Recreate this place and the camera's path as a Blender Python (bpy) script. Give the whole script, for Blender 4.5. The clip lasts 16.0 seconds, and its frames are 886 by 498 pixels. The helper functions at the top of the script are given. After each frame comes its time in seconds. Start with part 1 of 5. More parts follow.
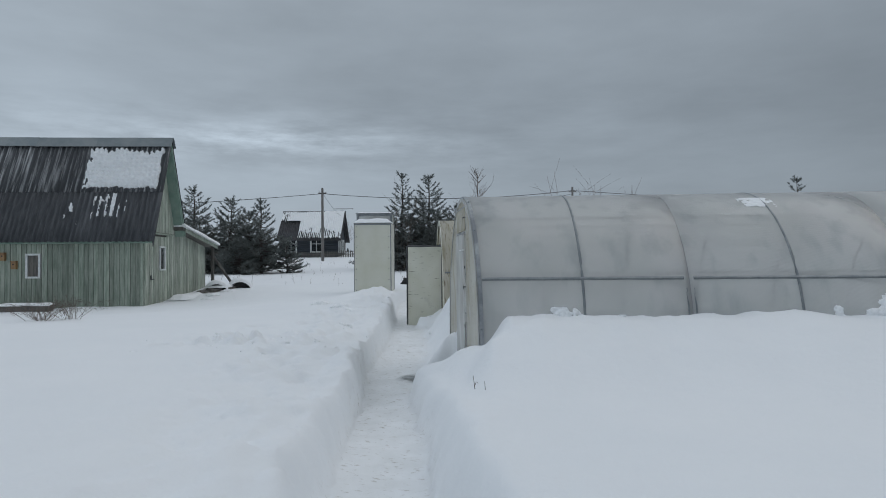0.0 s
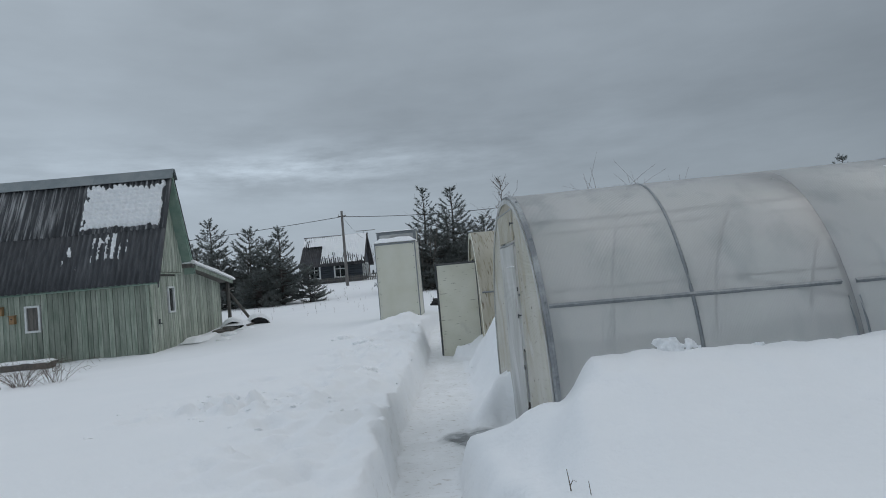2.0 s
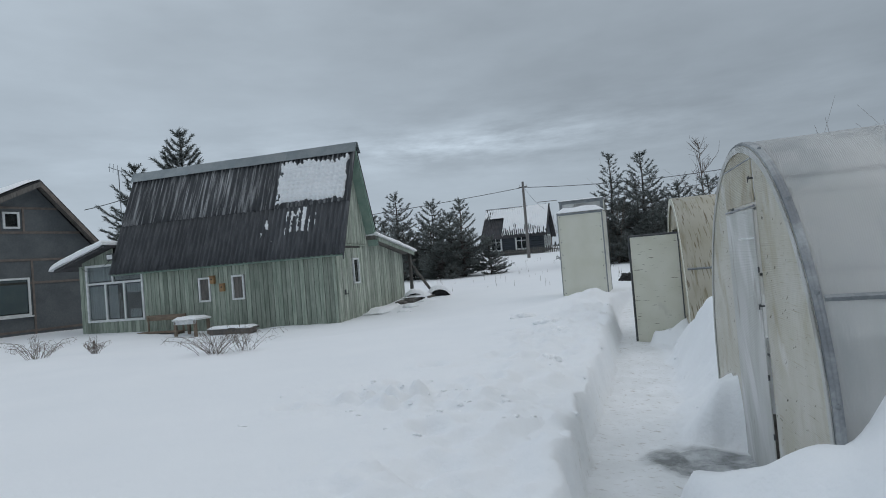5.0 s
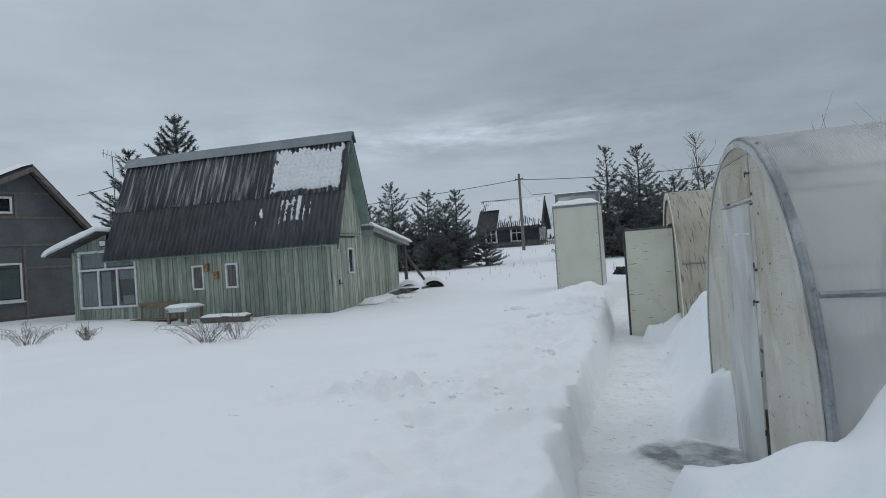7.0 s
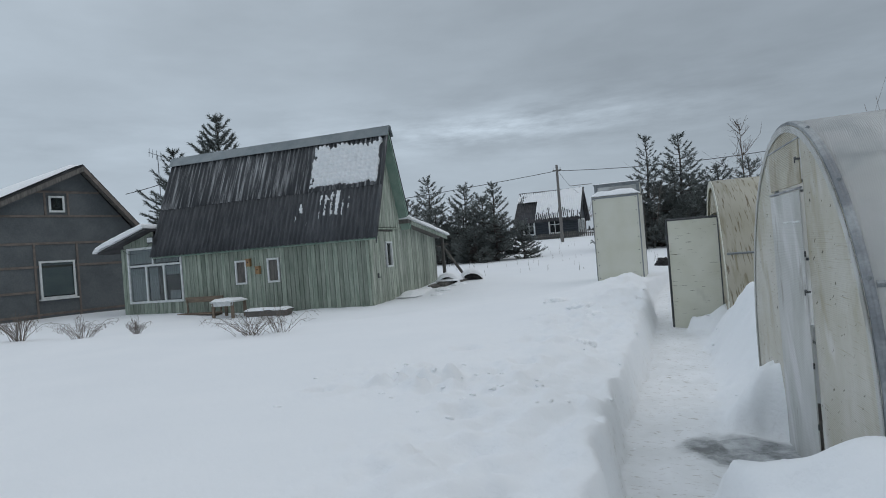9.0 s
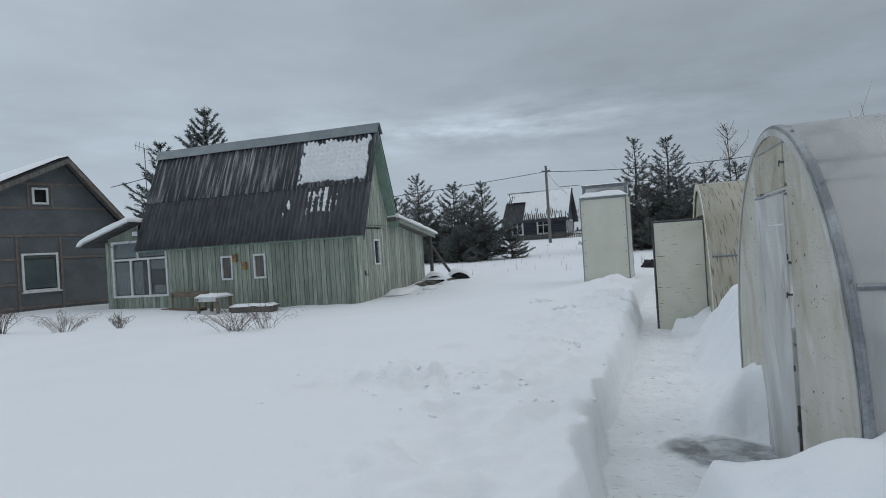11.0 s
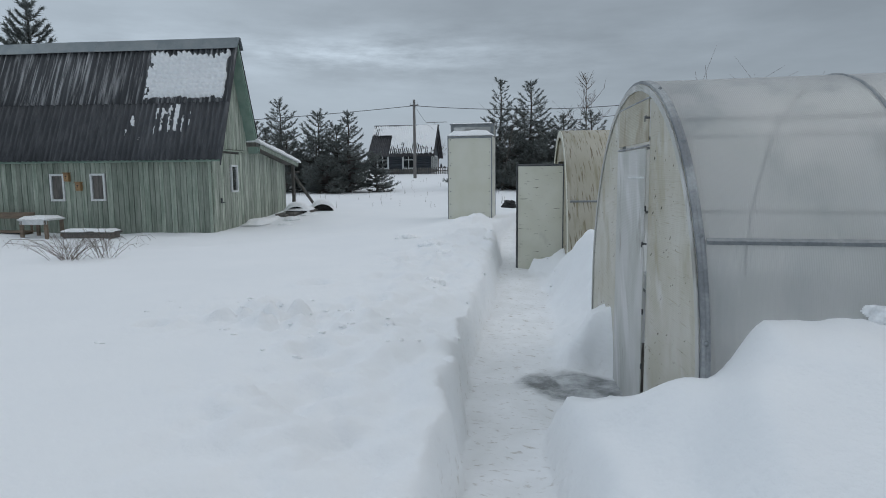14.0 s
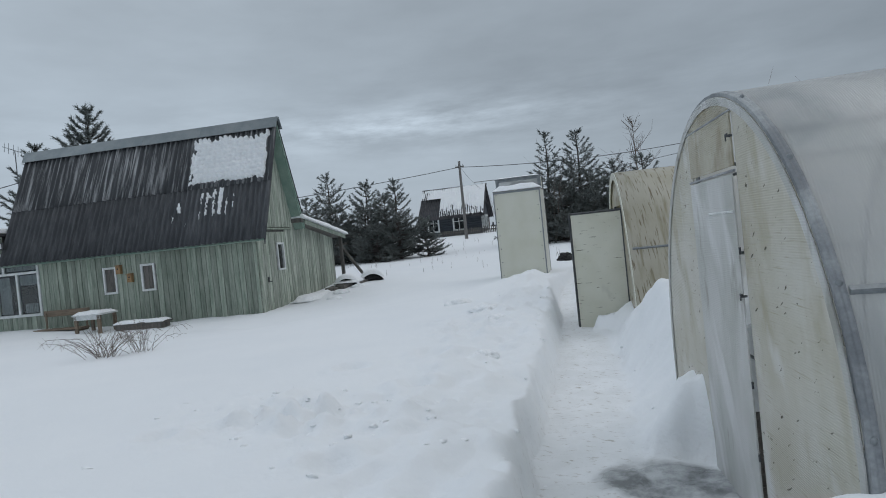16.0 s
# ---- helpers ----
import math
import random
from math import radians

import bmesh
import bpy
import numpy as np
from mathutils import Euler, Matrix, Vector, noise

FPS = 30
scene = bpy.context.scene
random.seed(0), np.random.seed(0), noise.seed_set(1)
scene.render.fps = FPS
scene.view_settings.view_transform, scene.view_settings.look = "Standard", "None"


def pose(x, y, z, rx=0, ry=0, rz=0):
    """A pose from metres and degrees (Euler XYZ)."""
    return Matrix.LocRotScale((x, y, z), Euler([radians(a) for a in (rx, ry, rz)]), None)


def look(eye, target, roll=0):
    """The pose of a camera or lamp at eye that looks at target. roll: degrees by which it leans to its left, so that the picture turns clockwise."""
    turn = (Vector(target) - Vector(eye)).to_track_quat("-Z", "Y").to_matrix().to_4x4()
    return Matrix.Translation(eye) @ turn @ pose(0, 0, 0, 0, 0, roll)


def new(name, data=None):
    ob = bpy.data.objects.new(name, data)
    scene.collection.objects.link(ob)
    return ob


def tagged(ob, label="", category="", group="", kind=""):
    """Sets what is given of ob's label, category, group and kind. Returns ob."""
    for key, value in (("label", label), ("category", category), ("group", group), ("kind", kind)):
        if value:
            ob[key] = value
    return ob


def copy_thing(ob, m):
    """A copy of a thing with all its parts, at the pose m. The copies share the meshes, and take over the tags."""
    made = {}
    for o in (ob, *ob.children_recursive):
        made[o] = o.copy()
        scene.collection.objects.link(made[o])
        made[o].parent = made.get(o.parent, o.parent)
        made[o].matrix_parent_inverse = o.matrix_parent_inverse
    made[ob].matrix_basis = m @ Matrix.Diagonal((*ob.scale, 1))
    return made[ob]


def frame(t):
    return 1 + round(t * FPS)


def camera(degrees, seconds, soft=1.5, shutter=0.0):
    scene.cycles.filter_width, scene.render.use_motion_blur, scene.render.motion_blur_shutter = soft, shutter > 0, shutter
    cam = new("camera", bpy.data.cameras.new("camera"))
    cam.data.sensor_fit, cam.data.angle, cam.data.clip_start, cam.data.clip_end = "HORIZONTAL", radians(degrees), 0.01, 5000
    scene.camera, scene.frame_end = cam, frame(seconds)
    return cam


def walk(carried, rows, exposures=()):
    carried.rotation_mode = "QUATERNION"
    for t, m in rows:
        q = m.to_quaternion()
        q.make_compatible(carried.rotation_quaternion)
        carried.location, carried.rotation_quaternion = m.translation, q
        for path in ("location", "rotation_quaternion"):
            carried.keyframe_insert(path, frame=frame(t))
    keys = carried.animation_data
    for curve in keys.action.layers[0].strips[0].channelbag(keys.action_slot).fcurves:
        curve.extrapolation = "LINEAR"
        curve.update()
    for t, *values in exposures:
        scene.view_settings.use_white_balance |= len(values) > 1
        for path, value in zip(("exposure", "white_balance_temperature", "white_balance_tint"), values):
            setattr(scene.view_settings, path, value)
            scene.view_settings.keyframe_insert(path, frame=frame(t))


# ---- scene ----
cam = camera(71.1, 16.0, soft=1.0)
PATH = [
    (0, (0.699, 0.085, 1.465), (0.344, 2.053, 1.506), -0.5),
    (0.5, (0.603, 0.512, 1.455), (0.315, 2.492, 1.439), -2.2),
    (1, (0.509, 1.056, 1.472), (0.05, 3.003, 1.435), -4.1),
    (1.5, (0.293, 1.488, 1.546), (-0.103, 3.447, 1.594), -4.2),
    (2, (0.228, 1.805, 1.559), (-0.202, 3.756, 1.651), -5.2),
    (2.5, (0.135, 2.193, 1.551), (-0.542, 4.074, 1.611), -4.3),
    (3, (-0.037, 2.498, 1.579), (-0.649, 4.402, 1.594), -6.4),
    (3.5, (-0.072, 2.777, 1.584), (-1.031, 4.532, 1.614), -3.9),
    (4, (-0.122, 2.882, 1.588), (-1.171, 4.582, 1.692), -4.8),
    (4.5, (-0.154, 2.873, 1.581), (-1.142, 4.611, 1.632), -3.8),
    (5, (-0.146, 2.867, 1.591), (-1.124, 4.611, 1.643), -4.7),
    (7.5, (-0.157, 2.897, 1.592), (-1.122, 4.649, 1.611), -3.8),
    (8, (-0.145, 2.89, 1.59), (-1.115, 4.639, 1.614), -4.0),
    (8.5, (-0.161, 2.912, 1.586), (-1.22, 4.608, 1.593), -4.3),
    (9, (-0.171, 2.9, 1.586), (-1.242, 4.588, 1.595), -4.5),
    (11.5, (-0.158, 2.921, 1.574), (-1.188, 4.635, 1.58), -3.4),
    (12, (-0.155, 2.901, 1.58), (-1.168, 4.625, 1.593), -3.7),
    (12.5, (-0.158, 2.908, 1.582), (-1.174, 4.631, 1.587), -3.4),
    (13, (-0.173, 2.917, 1.582), (-1.189, 4.64, 1.578), -2.6),
    (13.5, (-0.219, 2.944, 1.596), (-1.141, 4.719, 1.589), -1.3),
    (14, (-0.28, 3.011, 1.61), (-0.923, 4.891, 1.382), -0.5),
    (14.5, (-0.245, 3.228, 1.599), (-0.9, 5.113, 1.471), -1.0),
    (15, (-0.215, 3.429, 1.61), (-1.147, 5.198, 1.546), -3.1),
    (15.5, (-0.368, 3.641, 1.614), (-1.235, 5.442, 1.681), -4.2),
    (16, (-0.438, 3.796, 1.599), (-1.246, 5.625, 1.574), -5.8),
]
walk(cam, [(t, look(eye, goal, roll)) for t, eye, goal, roll in PATH],
     [(0.0, -0.10), (2.5, -0.06), (4.0, 0.02), (16.0, 0.02)])

# ---- world, sun ----
world = bpy.data.worlds.new("overcast_sky")
scene.world = world
world.use_nodes = True
wn, wl = world.node_tree.nodes, world.node_tree.links
wn.clear()


def wnode(kind, **kw):
    n = wn.new(kind)
    for k, v in kw.items():
        if k == "op":
            n.operation = v
    return n


def wmath(op, a, b=0.0):
    n = wnode("ShaderNodeMath", op=op)
    for i, v in enumerate((a, b)):
        if isinstance(v, (int, float)):
            n.inputs[i].default_value = v
        else:
            wl.new(v, n.inputs[i])
    return n.outputs[0]


w_out = wn.new("ShaderNodeOutputWorld")
w_bg = wn.new("ShaderNodeBackground")
w_tc = wn.new("ShaderNodeTexCoord")
w_sep = wn.new("ShaderNodeSeparateXYZ")
wl.new(w_tc.outputs["Generated"], w_sep.inputs[0])
SKY_UP = w_sep.outputs[2]
w_ramp = wn.new("ShaderNodeValToRGB")
w_ramp.color_ramp.elements[0].position = 0.0
w_ramp.color_ramp.elements[0].color = (0.335, 0.385, 0.44, 1)
w_ramp.color_ramp.elements[1].position = 1.0
w_ramp.color_ramp.elements[1].color = (0.66, 0.725, 0.80, 1)
for q, c in ((0.10, (0.32, 0.375, 0.43, 1)), (0.22, (0.285, 0.335, 0.385, 1)), (0.45, (0.31, 0.36, 0.41, 1)), (0.7, (0.55, 0.61, 0.68, 1))):
    e = w_ramp.color_ramp.elements.new(q)
    e.color = c
wl.new(SKY_UP, w_ramp.inputs[0])
# broken layers of cloud, flattened towards the horizon
w_map = wn.new("ShaderNodeMapping")
w_map.inputs["Scale"].default_value = (1.2, 1.2, 3.6)
w_map.inputs["Location"].default_value = (0.4, 0.1, 0.3)
wl.new(w_tc.outputs["Generated"], w_map.inputs[0])
w_noise = wn.new("ShaderNodeTexNoise")
w_noise.inputs["Scale"].default_value = 2.2
w_noise.inputs["Detail"].default_value = 7
w_noise.inputs["Roughness"].default_value = 0.52
wl.new(w_map.outputs[0], w_noise.inputs[0])
cloud = wmath("MULTIPLY_ADD", w_noise.outputs[0], 0.66)
cloud.node.inputs[2].default_value = 0.68
# the cloud is thicker towards the east
east = wmath("MULTIPLY_ADD", w_sep.outputs[0], -0.50)
east.node.inputs[2].default_value = 0.99
# a thin bright break low in the north-west
el = wmath("DIVIDE", wmath("SUBTRACT", SKY_UP, 0.187), 0.020)
az = wmath("DIVIDE", wmath("SUBTRACT", w_sep.outputs[0], -0.44), 0.17)
r2 = wmath("ADD", wmath("MULTIPLY", el, el), wmath("MULTIPLY", az, az))
glow = wmath("DIVIDE", 1.0, wmath("ADD", 1.0, r2))
w_map2, w_wisp = wn.new("ShaderNodeMapping"), wn.new("ShaderNodeTexNoise")
w_map2.inputs["Scale"].default_value = (5.0, 5.0, 26.0)
w_wisp.inputs["Scale"].default_value, w_wisp.inputs["Detail"].default_value, w_wisp.inputs["Roughness"].default_value = 1.3, 8, 0.62
wl.new(w_tc.outputs["Generated"], w_map2.inputs[0]), wl.new(w_map2.outputs[0], w_wisp.inputs[0])
wisp = wmath("MULTIPLY", wmath("MAXIMUM", wmath("SUBTRACT", w_wisp.outputs[0], 0.38), 0.0), 3.6)
glow = wmath("MULTIPLY", glow, wisp)
total = wmath("ADD", wmath("MULTIPLY", cloud, east), glow)
w_scale = wn.new("ShaderNodeVectorMath")
w_scale.operation = "SCALE"
wl.new(w_ramp.outputs[0], w_scale.inputs[0])
wl.new(total, w_scale.inputs["Scale"])
w_sky = wn.new("ShaderNodeTexSky")
w_sky.sky_type = "NISHITA"
w_sky.sun_disc = False
SUN_EL, SUN_AZ = radians(50), radians(62)
w_sky.sun_elevation, w_sky.sun_rotation = SUN_EL, SUN_AZ
w_dim = wn.new("ShaderNodeVectorMath")
w_dim.operation = "SCALE"
w_dim.inputs["Scale"].default_value = 0.05
wl.new(w_sky.outputs[0], w_dim.inputs[0])
w_mix = wn.new("ShaderNodeMix")
w_mix.data_type = "RGBA"
w_mix.inputs[0].default_value = 0.95
wl.new(w_dim.outputs[0], w_mix.inputs[6])
wl.new(w_scale.outputs[0], w_mix.inputs[7])
wl.new(w_mix.outputs[2], w_bg.inputs[0])
w_bg.inputs[1].default_value = 1.0
wl.new(w_bg.outputs[0], w_out.inputs[0])

sun = new("sun", bpy.data.lights.new("sun", "SUN"))
sun.data.energy, sun.data.angle, sun.data.color = 0.42, radians(50), (1.0, 0.97, 0.93)
sun_way = Vector((math.sin(SUN_AZ) * math.cos(SUN_EL), math.cos(SUN_AZ) * math.cos(SUN_EL), math.sin(SUN_EL)))
sun.matrix_world = look(sun_way * 100, (0, 0, 0))


# ---- materials ----
def material(name, base, second=None, rough=0.7, metal=0.0, grain=6.0, stretch=(1, 1, 1), fine=60.0, bump=0.2, vary=0.0, low=0.4, high=0.6, depth=0.01):
    """A surface with a large stain pattern (base to second), fine grain and relief; vary: a lighter or darker piece by chance."""
    m = bpy.data.materials.new(name)
    m.use_nodes = True
    n, l = m.node_tree.nodes, m.node_tree.links
    b = n["Principled BSDF"]
    b.inputs["Roughness"].default_value, b.inputs["Metallic"].default_value = rough, metal
    second = second or tuple(c * 0.75 for c in base)
    tc, mp = n.new("ShaderNodeTexCoord"), n.new("ShaderNodeMapping")
    mp.inputs["Scale"].default_value = stretch
    l.new(tc.outputs["Object"], mp.inputs[0])
    if vary:
        info = n.new("ShaderNodeObjectInfo")
        off = n.new("ShaderNodeVectorMath")
        off.operation = "SCALE"
        off.inputs[0].default_value = (17, 31, 23)
        l.new(info.outputs["Random"], off.inputs["Scale"])
        l.new(off.outputs[0], mp.inputs["Location"])
    big, small = n.new("ShaderNodeTexNoise"), n.new("ShaderNodeTexNoise")
    big.inputs["Scale"].default_value, big.inputs["Detail"].default_value, big.inputs["Roughness"].default_value = grain, 6, 0.6
    small.inputs["Scale"].default_value, small.inputs["Detail"].default_value = fine, 3
    l.new(mp.outputs[0], big.inputs[0]), l.new(mp.outputs[0], small.inputs[0])
    ramp = n.new("ShaderNodeValToRGB")
    ramp.color_ramp.elements[0].position, ramp.color_ramp.elements[0].color = low, (*base, 1)
    ramp.color_ramp.elements[1].position, ramp.color_ramp.elements[1].color = high, (*second, 1)
    l.new(big.outputs[0], ramp.inputs[0])
    mul = n.new("ShaderNodeVectorMath")
    mul.operation = "SCALE"
    l.new(ramp.outputs[0], mul.inputs[0])
    f = n.new("ShaderNodeMath")
    f.operation = "MULTIPLY_ADD"
    f.inputs[1].default_value, f.inputs[2].default_value = 0.5, 0.75
    l.new(small.outputs[0], f.inputs[0])
    out = f.outputs[0]
    if vary:
        g = n.new("ShaderNodeMath")
        g.operation = "MULTIPLY_ADD"
        g.inputs[1].default_value, g.inputs[2].default_value = vary, 1 - vary / 2
        l.new(info.outputs["Random"], g.inputs[0])
        h = n.new("ShaderNodeMath")
        h.operation = "MULTIPLY"
        l.new(out, h.inputs[0]), l.new(g.outputs[0], h.inputs[1])
        out = h.outputs[0]
    l.new(out, mul.inputs["Scale"])
    l.new(mul.outputs[0], b.inputs["Base Color"])
    if bump:
        bp = n.new("ShaderNodeBump")
        bp.inputs["Strength"].default_value, bp.inputs["Distance"].default_value = bump, depth
        mixh = n.new("ShaderNodeMath")
        mixh.operation = "ADD"
        l.new(big.outputs[0], mixh.inputs[0]), l.new(small.outputs[0], mixh.inputs[1])
        l.new(mixh.outputs[0], bp.inputs["Height"])
        l.new(bp.outputs[0], b.inputs["Normal"])
    return m


def sheen(n, l, least, most):
    """Gloss that grows towards grazing view."""
    lw, pw, mr = n.new("ShaderNodeLayerWeight"), n.new("ShaderNodeMath"), n.new("ShaderNodeMapRange")
    lw.inputs[0].default_value = 0.5
    pw.operation = "POWER"
    pw.inputs[1].default_value = 4.0
    l.new(lw.outputs["Facing"], pw.inputs[0]), l.new(pw.outputs[0], mr.inputs[0])
    mr.inputs["To Min"].default_value, mr.inputs["To Max"].default_value = least, most
    return mr.outputs[0]


def snow_ground():
    """Fresh snow; the attribute 'trodden' mixes in the walked path, 'ice' the wet ice before the door."""
    m = bpy.data.materials.new("snow_ground")
    m.use_nodes = True
    n, l = m.node_tree.nodes, m.node_tree.links
    b = n["Principled BSDF"]
    tc = n.new("ShaderNodeTexCoord")

    def tex(scale, detail, stretch=(1, 1, 1)):
        mp, t = n.new("ShaderNodeMapping"), n.new("ShaderNodeTexNoise")
        mp.inputs["Scale"].default_value = stretch
        t.inputs["Scale"].default_value, t.inputs["Detail"].default_value = scale, detail
        t.inputs["Roughness"].default_value = 0.6
        l.new(tc.outputs["Object"], mp.inputs[0]), l.new(mp.outputs[0], t.inputs[0])
        return t.outputs[0]

    def ramp(src, a, ca, z, cz):
        r = n.new("ShaderNodeValToRGB")
        r.color_ramp.elements[0].position, r.color_ramp.elements[0].color = a, (*ca, 1)
        r.color_ramp.elements[1].position, r.color_ramp.elements[1].color = z, (*cz, 1)
        l.new(src, r.inputs[0])
        return r.outputs[0]

    def mix(f, a, c):
        x = n.new("ShaderNodeMix")
        x.data_type = "RGBA"
        l.new(f, x.inputs[0]), l.new(a, x.inputs[6]), l.new(c, x.inputs[7])
        return x.outputs[2]

    def attr(name):
        a = n.new("ShaderNodeAttribute")
        a.attribute_name = name
        return a.outputs["Fac"]

    fresh = ramp(tex(0.8, 5), 0.3, (0.84, 0.865, 0.89), 0.7, (0.875, 0.895, 0.915))
    walked = ramp(tex(3, 5), 0.35, (0.85, 0.865, 0.88), 0.7, (0.76, 0.775, 0.78))
    fleck = ramp(tex(13, 7, (1, 2.2, 1)), 0.58, (0, 0, 0), 0.76, (1, 1, 1))
    brown = ramp(tex(30, 2), 0.3, (0.33, 0.29, 0.24), 0.7, (0.50, 0.48, 0.44))
    walked = mix(fleck, walked, brown)
    iced = ramp(tex(5, 7), 0.38, (0.17, 0.18, 0.185), 0.62, (0.52, 0.54, 0.55))
    col = mix(attr("ice"), mix(attr("trodden"), fresh, walked), iced)
    l.new(col, b.inputs["Base Color"])
    gloss = n.new("ShaderNodeMapRange")
    gloss.inputs["To Min"].default_value, gloss.inputs["To Max"].default_value = 0.75, 0.16
    l.new(attr("ice"), gloss.inputs[0])
    l.new(gloss.outputs[0], b.inputs["Roughness"])
    b.inputs["Specular IOR Level"].default_value = 0.3
    h1, h2 = n.new("ShaderNodeMath"), n.new("ShaderNodeMath")
    h1.operation = h2.operation = "MULTIPLY_ADD"
    l.new(tex(22, 4), h1.inputs[0])
    h1.inputs[1].default_value = 0.6
    l.new(tex(5, 5), h1.inputs[2])
    l.new(tex(140, 2), h2.inputs[0])
    h2.inputs[1].default_value = 0.04
    l.new(h1.outputs[0], h2.inputs[2])
    bp = n.new("ShaderNodeBump")
    bp.inputs["Strength"].default_value, bp.inputs["Distance"].default_value = 0.38, 0.035
    l.new(h2.outputs[0], bp.inputs["Height"])
    l.new(bp.outputs[0], b.inputs["Normal"])
    return m


def polycarbonate(name, tint, second, clear, flute=(0, 0, 90.0), streaks=(), stain=(1.2, 1.2, 1.2)):
    """Twin-wall sheet: it scatters, lets some light straight through and shines; fine flutes and dirt."""
    m = bpy.data.materials.new(name)
    m.use_nodes = True
    n, l = m.node_tree.nodes, m.node_tree.links
    n.remove(n["Principled BSDF"])
    out = n["Material Output"]
    tc = n.new("ShaderNodeTexCoord")
    mp = n.new("ShaderNodeMapping")
    mp.inputs["Scale"].default_value = stain
    l.new(tc.outputs["Object"], mp.inputs[0])
    big = n.new("ShaderNodeTexNoise")
    big.inputs["Scale"].default_value, big.inputs["Detail"].default_value = 1.6, 6
    l.new(mp.outputs[0], big.inputs[0])
    ramp = n.new("ShaderNodeValToRGB")
    ramp.color_ramp.elements[0].position, ramp.color_ramp.elements[0].color = 0.38, (*tint, 1)
    ramp.color_ramp.elements[1].position, ramp.color_ramp.elements[1].color = 0.66, (*second, 1)
    l.new(big.outputs[0], ramp.inputs[0])
    col = ramp.outputs[0]
    for size, tilt, lo, hi, tone in streaks:
        # marks: short strokes or smears of a given size (marks a metre along x, y and z), turned by tilt
        mp1, mp2, t2, r2_, mx = n.new("ShaderNodeMapping"), n.new("ShaderNodeMapping"), n.new("ShaderNodeTexNoise"), n.new("ShaderNodeValToRGB"), n.new("ShaderNodeMix")
        mp1.inputs["Rotation"].default_value, mp2.inputs["Scale"].default_value = tilt, size
        l.new(tc.outputs["Object"], mp1.inputs[0]), l.new(mp1.outputs[0], mp2.inputs[0]), l.new(mp2.outputs[0], t2.inputs[0])
        t2.inputs["Scale"].default_value, t2.inputs["Detail"].default_value = 1.0, 4
        r2_.color_ramp.elements[0].position, r2_.color_ramp.elements[1].position = lo, hi
        l.new(t2.outputs[0], r2_.inputs[0])
        mx.data_type = "RGBA"
        l.new(r2_.outputs[0], mx.inputs[0]), l.new(col, mx.inputs[6])
        mx.inputs[7].default_value = (*tone, 1)
        col = mx.outputs[2]
    dif, tr, thru, gl = n.new("ShaderNodeBsdfDiffuse"), n.new("ShaderNodeBsdfTranslucent"), n.new("ShaderNodeBsdfTransparent"), n.new("ShaderNodeBsdfGlossy")
    l.new(col, dif.inputs[0]), l.new(col, tr.inputs[0])
    l.new(col, thru.inputs[0])
    gl.inputs["Roughness"].default_value = 0.22
    wave = n.new("ShaderNodeVectorMath")
    wave.operation = "DOT_PRODUCT"
    wave.inputs[1].default_value = flute
    l.new(tc.outputs["Object"], wave.inputs[0])
    sine = n.new("ShaderNodeMath")
    sine.operation = "SINE"
    mult = n.new("ShaderNodeMath")
    mult.operation = "MULTIPLY"
    mult.inputs[1].default_value = 6.283
    l.new(wave.outputs["Value"], mult.inputs[0]), l.new(mult.outputs[0], sine.inputs[0])
    bp = n.new("ShaderNodeBump")
    bp.inputs["Strength"].default_value, bp.inputs["Distance"].default_value = 0.3, 0.002
    l.new(sine.outputs[0], bp.inputs["Height"])
    for s in (dif, tr, gl):
        l.new(bp.outputs[0], s.inputs["Normal"])
    m1, m2, m3 = n.new("ShaderNodeMixShader"), n.new("ShaderNodeMixShader"), n.new("ShaderNodeMixShader")
    m1.inputs[0].default_value = 0.55 if clear > 0.2 else 0.2
    l.new(dif.outputs[0], m1.inputs[1]), l.new(tr.outputs[0], m1.inputs[2])
    m2.inputs[0].default_value = clear
    l.new(m1.outputs[0], m2.inputs[1]), l.new(thru.outputs[0], m2.inputs[2])
    l.new(sheen(n, l, 0.05, 0.55), m3.inputs[0])
    l.new(m2.outputs[0], m3.inputs[1]), l.new(gl.outputs[0], m3.inputs[2])
    l.new(m3.outputs[0], out.inputs[0])
    return m


SNOW = material("snow", (0.90, 0.915, 0.93), (0.86, 0.885, 0.905), rough=0.8, grain=4, fine=40, bump=0.22, depth=0.02)
GROUND = snow_ground()
BOARD = material("weathered_green_board", (0.180, 0.226, 0.182), (0.39, 0.425, 0.365), rough=0.85, grain=5, stretch=(3, 3, 0.35), fine=45, bump=0.6, vary=0.50, low=0.34, high=0.72)
# End wall boards: somewhat bleached, and lightened for the brighter light on them.
BLEACHED_LIT = material("bleached_lit_green_board", (0.235, 0.285, 0.23), (0.50, 0.53, 0.47), rough=0.85, grain=5, stretch=(3, 3, 0.35), fine=45, bump=0.6, vary=0.45, low=0.34, high=0.68)
GREEN = material("green_paint", (0.20, 0.30, 0.25), (0.26, 0.35, 0.30), rough=0.7, grain=3, bump=0.15)
SLATE = material("old_slate", (0.062, 0.067, 0.074), (0.125, 0.131, 0.140), rough=0.9, grain=3.2, stretch=(4, 0.5, 0.5), fine=30, bump=0.4, vary=0.30, low=0.45, high=0.74)
SLATE_PALE = material("weathered_slate", (0.070, 0.075, 0.081), (0.46, 0.47, 0.48), rough=0.9, grain=3.4, stretch=(4.5, 0.22, 0.22), fine=30, bump=0.4, vary=0.25, low=0.50, high=0.70)
RIDGE = material("ridge_tin", (0.20, 0.235, 0.25), (0.26, 0.29, 0.30), rough=0.5, metal=0.3, grain=2, bump=0.1, vary=0.2)
